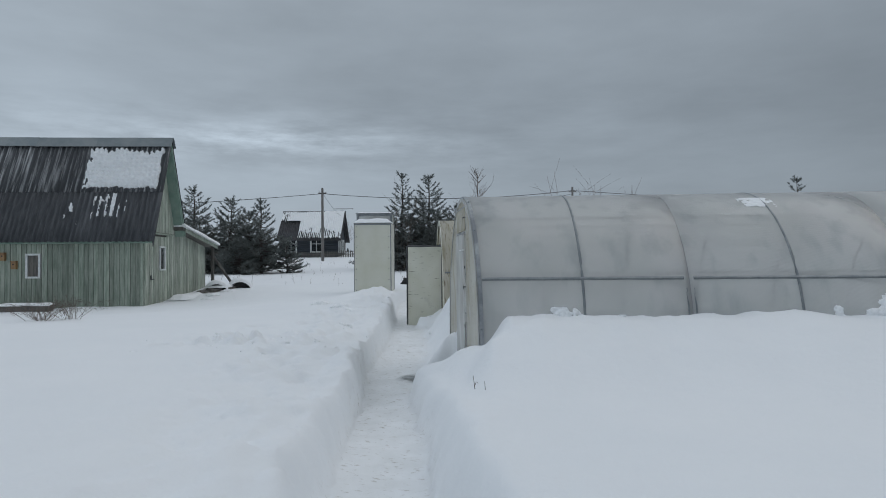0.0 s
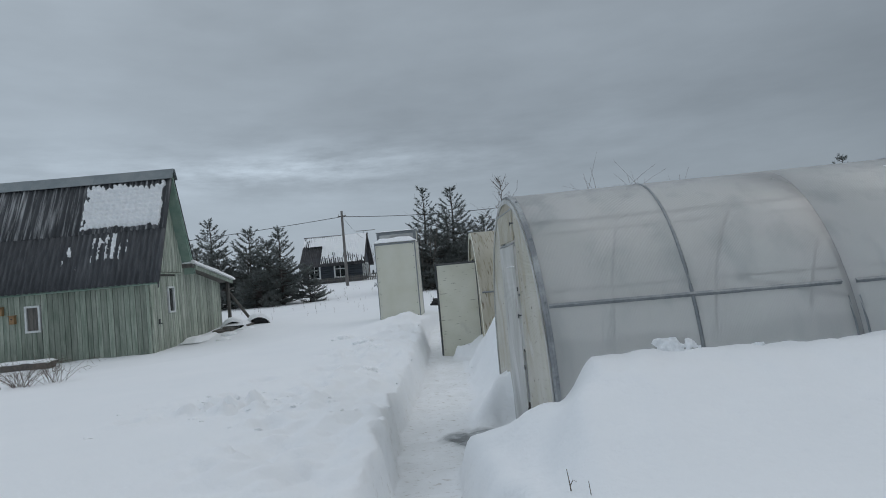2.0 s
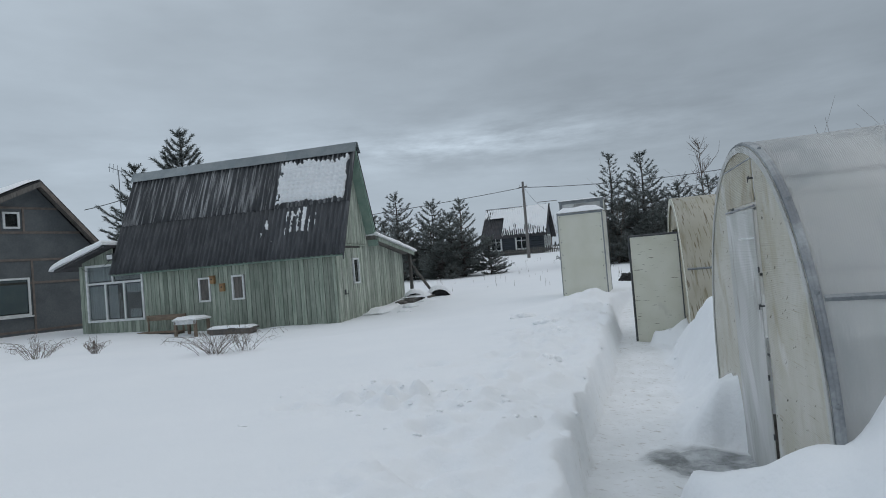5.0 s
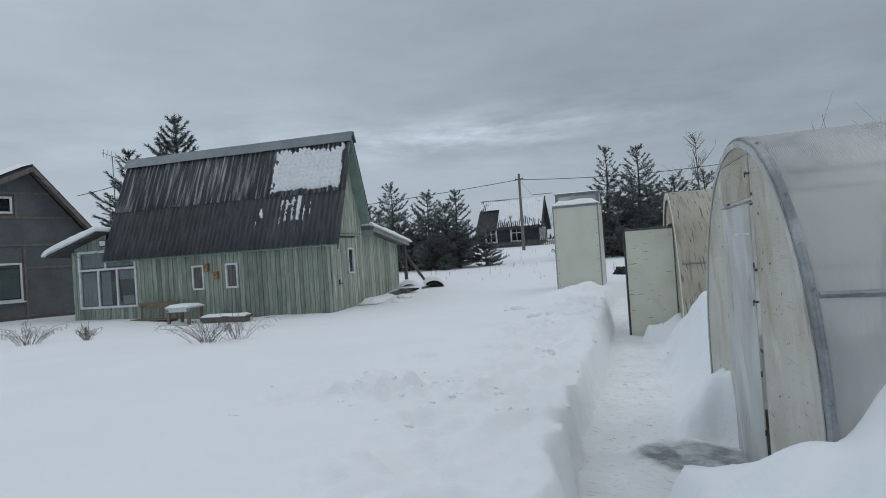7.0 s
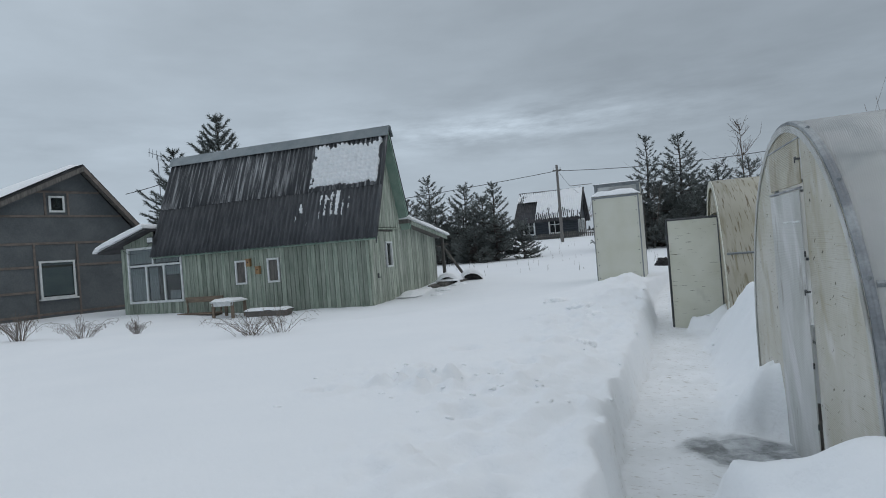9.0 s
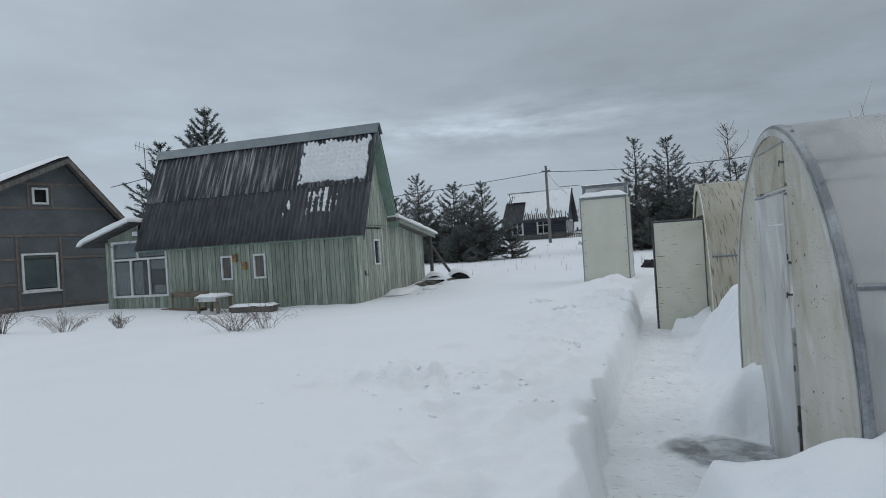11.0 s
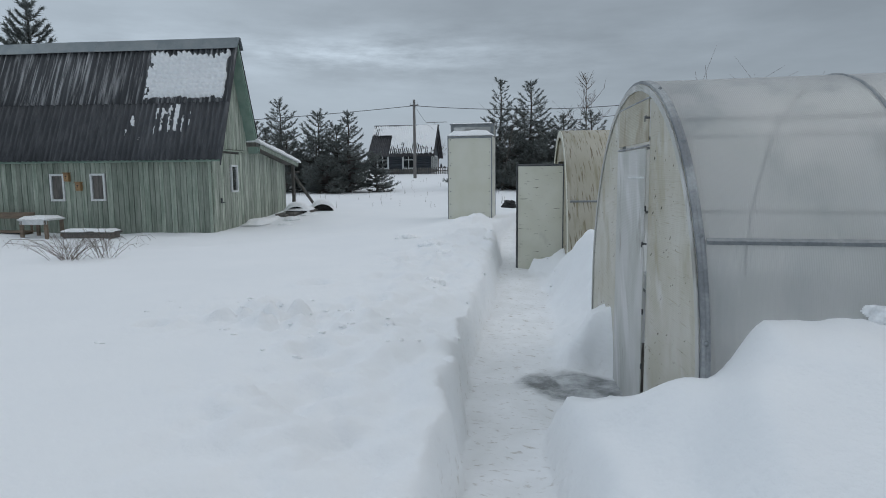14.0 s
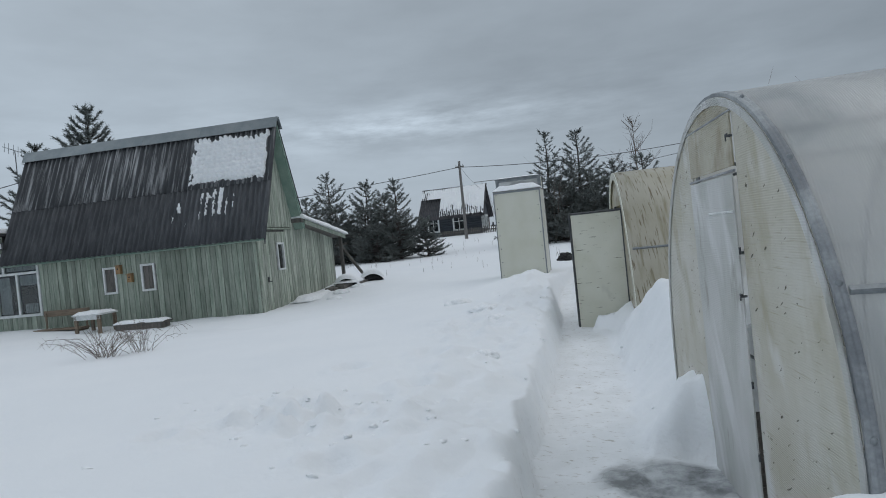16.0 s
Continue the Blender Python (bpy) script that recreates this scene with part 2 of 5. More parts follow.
WHITE = material("white_paint", (0.74, 0.76, 0.76), (0.62, 0.65, 0.65), rough=0.55, grain=7, bump=0.1)
RAW = material("raw_wood", (0.22, 0.17, 0.125), (0.16, 0.125, 0.095), rough=0.8, grain=6, stretch=(0.6, 4, 4), bump=0.3, vary=0.3)
ORANGE = material("oiled_pine", (0.34, 0.215, 0.105), (0.27, 0.16, 0.08), rough=0.6, grain=9, bump=0.2, vary=0.2)
OLD = material("grey_old_wood", (0.17, 0.16, 0.145), (0.10, 0.095, 0.09), rough=0.9, grain=6, stretch=(3, 3, 0.5), bump=0.4, vary=0.4)
FELT = material("grey_felt_board", (0.105, 0.118, 0.125), (0.135, 0.148, 0.155), rough=0.9, grain=1.3, fine=25, bump=0.3, vary=0.15)
LATH = material("brown_lath", (0.20, 0.17, 0.15), (0.15, 0.13, 0.115), rough=0.85, grain=5, bump=0.3)
TAR = material("dark_roofing", (0.05, 0.05, 0.055), (0.075, 0.075, 0.08), rough=0.9, grain=3, bump=0.3)
BLUEWALL = material("dark_log_wall", (0.050, 0.060, 0.072), (0.065, 0.075, 0.088), rough=0.85, grain=2, stretch=(0.4, 0.4, 4), bump=0.3)
STEEL = material("galvanised_tube", (0.20, 0.22, 0.235), (0.27, 0.29, 0.30), rough=0.45, metal=0.6, grain=9, bump=0.1)
STRIP = material("dull_zinc_strip", (0.22, 0.235, 0.25), (0.40, 0.42, 0.43), rough=0.6, metal=0.3, grain=3, bump=0.15)
DARKSTEEL = material("dark_frame", (0.05, 0.055, 0.06), (0.09, 0.095, 0.10), rough=0.6, metal=0.3, grain=9, bump=0.15)
RUBBER = material("black_rubber", (0.014, 0.014, 0.015), (0.03, 0.03, 0.03), rough=0.8, grain=8, bump=0.3)
EARTH = material("garden_earth", (0.07, 0.062, 0.055), (0.13, 0.12, 0.11), rough=0.95, grain=2.5, bump=0.6, depth=0.05)
# Needle colour lifted above real foliage: haze and lens veil are painted in.
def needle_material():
    m = material("pine_needles_hazed", (0.165, 0.187, 0.183), (0.205, 0.225, 0.215), rough=0.7, grain=1.2, fine=9, bump=0.0)
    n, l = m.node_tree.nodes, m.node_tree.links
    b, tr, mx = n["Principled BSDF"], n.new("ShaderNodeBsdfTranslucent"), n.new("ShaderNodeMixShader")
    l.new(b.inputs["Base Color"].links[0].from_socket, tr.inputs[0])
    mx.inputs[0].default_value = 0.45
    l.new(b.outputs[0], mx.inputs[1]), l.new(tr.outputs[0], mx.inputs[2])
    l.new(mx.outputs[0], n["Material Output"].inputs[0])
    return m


BARK = material("pine_bark", (0.11, 0.095, 0.085), (0.08, 0.07, 0.065), rough=0.95, grain=9, stretch=(2, 2, 0.6), bump=0.6)
NEEDLE_HAZED = needle_material()
TWIG = material("bare_twigs", (0.13, 0.105, 0.09), (0.18, 0.15, 0.125), rough=0.9, grain=9, bump=0.0)
CURTAIN = material("lace_curtain", (0.40, 0.41, 0.42), (0.24, 0.25, 0.27), rough=0.9, grain=14, stretch=(5, 1, 1), bump=0.3)
# Near-black colour that stands for the shade inside rooms and hollows.
INNER_SHADE = material("inner_shade", (0.035, 0.035, 0.04), (0.05, 0.045, 0.045), rough=0.9, grain=2, bump=0.0)
POLE = material("grey_pole_wood", (0.22, 0.21, 0.20), (0.15, 0.145, 0.14), rough=0.9, grain=5, stretch=(3, 3, 0.4), bump=0.3)
WIRE = material("cable", (0.03, 0.03, 0.033), (0.04, 0.04, 0.04), rough=0.6, grain=5, bump=0.0)
WOODS = material("far_woods", (0.050, 0.056, 0.060), (0.075, 0.08, 0.085), rough=1.0, grain=0.4, bump=0.0)
POLY = polycarbonate("clear_polycarbonate", (0.97, 0.97, 0.965), (0.92, 0.93, 0.92), 0.50, flute=(95.0, 11.0, 0), streaks=(((5, 5, 0.8), (0, 0, 0), 0.52, 0.75, (0.80, 0.82, 0.82)),))
POLYEND = polycarbonate("yellowed_polycarbonate", (0.80, 0.79, 0.73), (0.67, 0.645, 0.54), 0.20, flute=(0, 0, 90.0), stain=(1.0, 1.6, 1.3), streaks=(
    ((2, 3.2, 1.6), (0.2, 0, 0), 0.52, 0.76, (0.50, 0.45, 0.30)), ((3, 3.5, 1.5), (0.2, 0, 0), 0.58, 0.72, (0.88, 0.89, 0.88)),
    ((3, 5, 90), (0, 0, 0), 0.60, 0.75, (0.58, 0.55, 0.44)), ((9, 13, 46), (0.55, 0, 0), 0.67, 0.72, (0.13, 0.12, 0.09))))
POLYVENT = polycarbonate("brown_stained_sheet", (0.66, 0.63, 0.52), (0.50, 0.46, 0.34), 0.18, flute=(0, 0, 90.0), stain=(1.0, 2.5, 2.5), streaks=(((3, 6, 3), (0, 0, 0), 0.52, 0.70, (0.38, 0.33, 0.22)), ((3, 5, 90), (0, 0, 0), 0.60, 0.75, (0.48, 0.45, 0.34))))
POLYDOOR = polycarbonate("frosted_door_sheet", (0.76, 0.77, 0.76), (0.62, 0.63, 0.60), 0.20, flute=(0, 0, 90.0), stain=(1.5, 3.0, 1.0), streaks=(((2, 5, 1.2), (0.3, 0, 0), 0.53, 0.66, (0.86, 0.87, 0.87)), ((2, 7, 2), (0, 0, 0), 0.62, 0.72, (0.50, 0.50, 0.46))))
POLYOLD = polycarbonate("stained_polycarbonate", (0.66, 0.62, 0.51), (0.57, 0.53, 0.41), 0.10, flute=(95, 11, 0), streaks=(((48, 4, 4), (0, 0.10, -0.244), 0.57, 0.66, (0.29, 0.24, 0.16)), ((14, 1.5, 1.5), (0, 0, -0.244), 0.56, 0.72, (0.44, 0.39, 0.27))))
POLYFLAT = polycarbonate("scratched_sheet", (0.86, 0.86, 0.76), (0.80, 0.80, 0.68), 0.03, flute=(0, 0, 90.0), streaks=(((2.5, 2.5, 30), (0, 0, 0), 0.70, 0.76, (0.46, 0.43, 0.34)),))
POLYLEAF = polycarbonate("scratched_door_sheet", (0.86, 0.86, 0.77), (0.76, 0.76, 0.65), 0.14, flute=(0, 0, 90.0), streaks=(((6, 6, 60), (0, 0, 0), 0.66, 0.70, (0.16, 0.15, 0.11)), ((2, 2, 1.2), (0, 0, 0), 0.55, 0.72, (0.50, 0.50, 0.44))))
glass = bpy.data.materials.new("window_glass")
glass.use_nodes = True
GLASS = glass
gn, gk = glass.node_tree.nodes, glass.node_tree.links
gn.remove(gn["Principled BSDF"])
g_t, g_g, g_m = gn.new("ShaderNodeBsdfTransparent"), gn.new("ShaderNodeBsdfGlossy"), gn.new("ShaderNodeMixShader")
g_t.inputs[0].default_value = (0.80, 0.84, 0.84, 1)
g_g.inputs["Roughness"].default_value = 0.03
gk.new(sheen(gn, gk, 0.05, 0.7), g_m.inputs[0]), gk.new(g_t.outputs[0], g_m.inputs[1]), gk.new(g_g.outputs[0], g_m.inputs[2])
gk.new(g_m.outputs[0], gn["Material Output"].inputs[0])


# ---- mesh helpers ----
class Shape:
    """Vertices and faces gathered into one mesh."""

    def __init__(self):
        self.v, self.f, self.smooth = [], [], False

    def add(self, verts, faces):
        o = len(self.v)
        self.v += [tuple(p) for p in verts]
        self.f += [tuple(o + i for i in f) for f in faces]
        return self

    def box(self, x0, x1, y0, y1, z0, z1, c=0.0, m=None):
        """A box between those limits, its edges cut by c, turned by the matrix m."""
        pts, faces = [], []
        if c <= 0:
            pts = [Vector((x, y, z)) for x in (x0, x1) for y in (y0, y1) for z in (z0, z1)]
            faces = [(0, 1, 3, 2), (4, 6, 7, 5), (0, 4, 5, 1), (2, 3, 7, 6), (0, 2, 6, 4), (1, 5, 7, 3)]
        else:
            b = bmesh.new()
            bmesh.ops.create_cube(b, size=1)
            for p in b.verts:
                p.co = Vector(((x0 + x1) / 2 + p.co.x * (x1 - x0), (y0 + y1) / 2 + p.co.y * (y1 - y0), (z0 + z1) / 2 + p.co.z * (z1 - z0)))
            bmesh.ops.bevel(b, geom=list(b.edges), offset=c, segments=1, affect="EDGES")
            b.verts.index_update()
            pts = [p.co.copy() for p in b.verts]
            faces = [[q.index for q in f.verts] for f in b.faces]
            b.free()
        if m:
            pts = [m @ p for p in pts]
        return self.add(pts, faces)

    def tube(self, line, r, n=6, r_end=None, cap=True):
        line = [Vector(p) for p in line]
        k, pts, faces = len(line), [], []
        for i, p in enumerate(line):
            d = (line[min(i + 1, k - 1)] - line[max(i - 1, 0)]).normalized()
            s = d.cross(Vector((0.13, 0.21, 0.97)) if abs(d.z) < 0.9 else Vector((1, 0.1, 0))).normalized()
            u = s.cross(d)
            q = r if r_end is None else r + (r_end - r) * i / max(1, k - 1)
            pts += [p + (s * math.cos(a) + u * math.sin(a)) * q for a in (2 * math.pi * j / n for j in range(n))]
        for i in range(k - 1):
            faces += [(i * n + j, i * n + (j + 1) % n, (i + 1) * n + (j + 1) % n, (i + 1) * n + j) for j in range(n)]
        if cap:
            faces += [tuple(range(n - 1, -1, -1)), tuple((k - 1) * n + j for j in range(n))]
        return self.add(pts, faces)

    def prism(self, outline, a, b):
        """A closed outline of points swept from offset a to offset b (vectors)."""
        n = len(outline)
        a, b = Vector(a), Vector(b)
        pts = [Vector(p) + a for p in outline] + [Vector(p) + b for p in outline]
        faces = [tuple(range(n)), tuple(range(2 * n - 1, n - 1, -1))] + [(i, n + i, n + (i + 1) % n, (i + 1) % n) for i in range(n)]
        return self.add(pts, faces)

    def sheet(self, rows, thick=0.0):
        """A surface through rows of points, given a thickness along its normals if asked."""
        h, w = len(rows), len(rows[0])
        o = [Vector(p) for r in rows for p in r]
        faces = [(i * w + j, i * w + j + 1, (i + 1) * w + j + 1, (i + 1) * w + j) for i in range(h - 1) for j in range(w - 1)]
        if not thick:
            return self.add(o, faces)
        back = []
        for i in range(h):
            for j in range(w):
                du = o[i * w + min(j + 1, w - 1)] - o[i * w + max(j - 1, 0)]
                dv = o[min(i + 1, h - 1) * w + j] - o[max(i - 1, 0) * w + j]
                back.append(o[i * w + j] - du.cross(dv).normalized() * thick)
        k = h * w
        faces += [tuple(k + q for q in reversed(f)) for f in list(faces)]
        rim = [j for j in range(w)] + [i * w + w - 1 for i in range(1, h)] + [(h - 1) * w + j for j in range(w - 2, -1, -1)] + [i * w for i in range(h - 2, 0, -1)]
        faces += [(rim[q], k + rim[q], k + rim[(q + 1) % len(rim)], rim[(q + 1) % len(rim)]) for q in range(len(rim))]
        return self.add(o + back, faces)

    def mesh(self, name, mat):
        me = bpy.data.meshes.new(name)
        me.from_pydata(self.v, [], self.f)
        me.materials.append(mat)
        if self.smooth:
            me.polygons.foreach_set("use_smooth", [True] * len(me.polygons))
        me.update()
        return me


def thing(name, m, label, category, group="", kind=""):
    ob = new(name)
    ob.empty_display_size = 0.1
    ob.matrix_basis = m
    return tagged(ob, label, category, group, kind)


def part(name, shape, mat, parent, label="", world=False):
    """One mesh under a thing or a part; world: its points are in world metres, not the thing's own."""
    ob = new(name, shape if isinstance(shape, bpy.types.Mesh) else shape.mesh(name, mat))
    ob.parent = parent
    if world:
        ob.matrix_parent_inverse = parent.matrix_basis.inverted()
    return tagged(ob, label)


def solid(name, shape, mat, label, category, m=None, group="", kind=""):
    ob = new(name, shape.mesh(name, mat))
    if m:
        ob.matrix_basis = m
    return tagged(ob, label, category, group, kind)


def smooth(a, b, x):
    t = min(1.0, max(0.0, (x - a) / (b - a)))
    return t * t * (3 - 2 * t)


def fbm(x, y, s, o=3):
    return noise.fractal(Vector((x * s, y * s, 3.7)), 1.0, 2.0, o)


# ---- the plan: greenhouse axes ----
G1_RAIL = Vector((-0.074, 6.351, 0))
G1_AXIS = Vector((0.9929, 0.119, 0))
G1_BAY, G1_BAYS = 1.05, 6
G1_A, G1_H, G1_S, G1_Z = 1.52, 2.25, 1.373, 0.55


def g1_dir(i):
    """The way across the greenhouse at rib i: the end wall is turned to fit the camera view."""
    a = radians(96.8 + (8.3 if i < 0.01 else 8.3 + (2.0 - 8.3) * i if i < 1 else max(0.0, 2.0 * (2 - i))))
    return Vector((math.cos(a), math.sin(a), 0))


def g1_mid(i):
    return G1_RAIL + G1_AXIS * (G1_BAY * i) + g1_dir(i) * G1_S


def g1_arc(i, a, grow=0.0):
    """Point on the arch at rib i (may be between ribs), a from 0 at the near foot to pi at the far foot; the legs stand upright below G1_Z."""
    c, z = math.cos(a), G1_H * math.sin(a)
    w = math.sqrt(max(0.0, 1 - max(0.0, (z - G1_Z) / (G1_H - G1_Z)) ** 2))
    return g1_mid(i) + g1_dir(i) * (-(G1_A * math.copysign(w, c) + grow * c)) + Vector((0, 0, z + grow * math.sin(a)))


G2_MID, G2_ANG = Vector((-1.76, 13.45, 0)), radians(104)
G2_DIR, G2_AXIS = Vector((math.cos(G2_ANG), math.sin(G2_ANG), 0)), Vector((math.sin(G2_ANG), -math.cos(G2_ANG), 0))
G2_A, G2_H, G2_LEN = 1.42, 2.36, 4.2


def g2_arc(d, a, grow=0.0):
    return G2_MID + G2_AXIS * d + G2_DIR * (-(G2_A + grow) * math.cos(a)) + Vector((0, 0, (G2_H + grow) * math.sin(a)))


HOUSE = pose(-10.91, 16.075, 0, 0, 0, 13.14)
HOUSE_IN = HOUSE.inverted()
CAB = pose(-5.36, 18.34, 0, 0, 0, 9)

# ---- ground: one sheet of snow with the trodden path ----
PATH_Y = (-6, 0, 2, 3.85, 4.75, 5.6, 6.9, 8.0, 9.8, 11.45, 12.5, 14.8, 17.3, 20, 24)
PATH_X = (2.0, 0.66, 0.14, -0.42, -0.62, -0.86, -1.18, -1.43, -1.69, -2.03, -2.32, -2.87, -3.45, -3.7, -3.8)
PATH_W = (0.36, 0.36, 0.36, 0.37, 0.34, 0.31, 0.34, 0.34, 0.36, 0.34, 0.29, 0.27, 0.25, 0.22, 0.2)


def path_floor(y):
    return float(np.interp(y, (-3, 0, 3, 7.6, 13, 18, 22), (-0.1, -0.08, 0.0, 0.0, 0.12, 0.32, 0.6)))


def open_snow(x, y):
    """The height of the untouched snow."""
    z = float(np.interp(y, (-40, 0, 18, 23, 36, 48, 62, 90, 800), (0.45, 0.50, 0.51, 0.60, 1.08, 1.62, 2.4, 3.0, 4.5)))
    # it sinks towards the shed and the veranda
    z -= 0.15 * smooth(-11, -16, x) * (1 - smooth(17, 22, y)) * smooth(6, 13, y)
    z -= 0.47 * math.exp(-((x + 11.0) / 3.4) ** 2 - ((y - 15.5) / (3.9 if y < 15.5 else 2.6)) ** 2)
    z -= 0.06 * math.exp(-((x + 10.9) / 1.3) ** 2 - ((y - 18.9) / 2.4) ** 2)
    # drift along both long sides of the greenhouse
    q = Vector((x, y, 0)) - G1_RAIL
    along, off = q.dot(G1_AXIS), q.dot(Vector((-G1_AXIS.y, G1_AXIS.x, 0)))
    if off < 1.3:
        side = 0.93 + 0.05 * fbm(along, 2.0, 1.3, 4) + 0.03 * fbm(x, y, 4.0, 3)
        z += (side - z) * smooth(-2.0, -0.12, off) ** 1.3 * smooth(-0.16, 0.16, along) * (1 - 0.25 * smooth(7.5, 10, along))
    else:
        side = 1.27 + 0.06 * fbm(along, 5.0, 1.1, 3)
        z += (side - z) * (1 - smooth(3.0, 4.8, off)) * smooth(0.0, 0.5, along) * (1 - smooth(7, 9, along))
    z += 0.20 * math.exp(-((x + 4.3) / 0.9) ** 2 - ((y - 16.2) / 1.3) ** 2)
    z += 0.12 * math.exp(-((x + 3.4) / 0.6) ** 2 - ((y - 13.6) / 1.2) ** 2)
    return z


def snow_z(x, y, marks=None):
    z = open_snow(x, y)
    near = 1 - smooth(14, 30, math.hypot(x + 2, y - 8))
    z += 0.05 * fbm(x, y, 0.35) + (0.10 * smooth(20, 60, y)) * fbm(x, y, 0.12)
    trod = ice = 0.0
    if near > 0:
        d = x - float(np.interp(y, PATH_Y, PATH_X))
        wob = 0.05 * fbm(y, 4.0 if d > 0 else 9.0, 0.9) + 0.06 * fbm(x, y, 2.4, 4)
        e = abs(d) - float(np.interp(y, PATH_Y, PATH_W)) + wob
        # the cleared place before the greenhouse door
        p, a, b = Vector((x, y)), Vector((-0.95, 7.47)), Vector((-0.28, 7.36))
        t = max(0.0, min(1.0, (p - a).dot(b - a) / (b - a).length_squared))
        niche = (p - a.lerp(b, t)).length - 0.66 + 1.1 * wob + 0.05 * fbm(x, y, 5.0, 3)
        # the cleared place before the second greenhouse
        door2 = (p - Vector((-2.0, 13.2))).length - 0.42 + wob
        if d > 0:
            z -= 0.15 * math.exp(-(e / 0.6) ** 2) * (1 - smooth(6.5, 7.5, y)) * smooth(4, 5.5, y)
        if d < 0:
            z -= 0.09 * math.exp(-(e / 0.9) ** 2) * (1 - smooth(9, 12, y))
        # churned and shovelled snow beside the path
        far_fade = 1 - smooth(16, 22, y)
        ch = (0.85 * math.exp(-((e - 0.5) / 0.8) ** 2) if d < 0 else 0.25) 
        ch = min(1.2, ch) * far_fade * (1 if d < 0 else 1 - smooth(0.2, 0.9, e) * (1 - smooth(8, 9, y)))
        lumpy = math.exp(-((x + 3.1) / 0.9) ** 2 - ((y - 7.3) / 0.55) ** 2) + 0.6 * math.exp(-((x + 2.1) / 0.5) ** 2 - ((y - 5.6) / 0.3) ** 2) + 0.6 * math.exp(-((x + 3.2) / 0.6) ** 2 - ((y - 10.9) / 0.9) ** 2)
        z += lumpy * (0.20 * abs(fbm(x, y, 3.4, 5)) - 0.12 * max(0.0, fbm(x + 3, y, 5.0, 3)) - 0.01)
        z += ch * (0.10 * fbm(x, y, 1.1, 3) + 0.09 * fbm(x + 7, y, 2.4, 5) + 0.07 * abs(fbm(x, y + 3, 3.6, 4)))
        # spadefuls thrown up on the far stretch
        z += 0.34 * far_fade * smooth(8, 11, y) * max(0.0, fbm(x * 0.8, y, 0.9, 4)) * math.exp(-((e - 0.55) / 0.5) ** 2) * (d < 0)
        q = Vector((x, y, 0)) - g1_mid(0)
        s, out = q.dot(g1_dir(0)), q.cross(g1_dir(0)).z
        if d > 0 and y < 8.0 and out < 0.35 and s > -2.2:
            # the snow falls along the end wall from the corner to the door
            wall = float(np.interp(s, (-2.2, -1.55, -1.45, -1.0, -0.7, -0.2), (0.48, 0.64, 0.54, 0.25, 0.14, 0.06)))
            z += (wall - z) * (1 - smooth(0.1, float(np.interp(s, (-1.6, -0.9), (0.45, 1.6))), -out)) * smooth(-2.2, -1.5, s) * (1 - smooth(0.0, 0.3, out))
            z += (0.05 + 0.09 * max(0.0, fbm(x, y, 3.5, 5))) * math.exp(-((niche - 0.14) / 0.18) ** 2)
        if d > 0 and 7.8 < y < 13.0:
            # the bank between the path and the end wall, and the heap between the two greenhouses
            rise = float(np.interp(y, (7.8, 9.0, 9.8, 10.8, 11.5, 12.3, 13.0), (0.50, 0.62, 0.80, 0.92, 0.80, 0.45, 0.3)))
            rise *= smooth(-0.10, 0.55 + 0.35 * smooth(11, 9, y), e)
            rise += (0.15 + 0.10 * fbm(x, y, 4.0, 4)) * (1 - smooth(0.14, 0.40, math.hypot(x + 0.74, y - 8.42)))
            z += (rise + 0.06 * fbm(x, y, 1.6, 4) + 0.06 * max(0.0, fbm(x, y, 3.2, 4)) - z) * smooth(7.8, 8.3, y) * (1 - smooth(12.4, 13.0, y))
        cut = min(e, niche, door2)
        if d < 0:
            width = 0.06 + 0.14 * (1 - smooth(4.5, 6.0, y)) + 0.08 * smooth(9, 12, y)
        else:
            width = 0.14 + 0.10 * (1 - smooth(4.5, 6.5, y))
        c = max(0.0, min(1.0, (cut + 0.02) / max(0.05, width + 0.05 * fbm(x * 0.5, y, 1.1, 2))))
        lip = (1 - (1 - c) ** 2.0) * (1 - smooth(20.5, 23.5, y)) + smooth(20.5, 23.5, y)
        floor = path_floor(y) + 0.022 * fbm(x, y, 5, 4) + 0.02 * fbm(x, y, 1.5)
        if niche < 0.05 and e > 0.02:
            floor -= 0.015
        z = floor + (max(z, floor + 0.03) - floor) * lip + 0.22 * fbm(x, y, 4.0, 5) * lip * (1 - lip)
        trod = (1 - smooth(-0.10, 0.06, cut + 0.05 * fbm(x, y, 4, 3))) * (1 - smooth(19, 22, y))
        ice = (1 - smooth(0.72, 1.08, math.hypot((x + 0.82) / 0.48, (y - 7.74) / 0.36) + 0.22 * fbm(x, y, 3.2, 4))) * (1 - smooth(-0.06, 0.02, niche))
    # footprints
    for fx, fy, r in FOOT:
        k = (x - fx) ** 2 + (y - fy) ** 2
        if k < 0.2:
            z -= 0.07 * math.exp(-k / (r * r)) - 0.03 * math.exp(-((math.sqrt(k) - 1.6 * r) / (0.6 * r)) ** 2)
    # bare earth inside the greenhouses
    q = Vector((x, y, 0)) - g1_mid(0)
    if abs(q.dot(Vector((-G1_AXIS.y, G1_AXIS.x, 0)))) < 1.42 and 0.0 < q.dot(G1_AXIS) < 6.2:
        if (Vector((x, y, 0)) - g1_mid(0)).cross(g1_dir(0)).z > 0.03:
            z = -0.12
    q = Vector((x, y, 0)) - G2_MID
    if 0.03 < q.dot(G2_AXIS) < G2_LEN and abs(q.dot(G2_DIR)) < G2_A - 0.05:
        z = -0.05
    if marks is not None:
        marks.append((trod, ice))
    return z


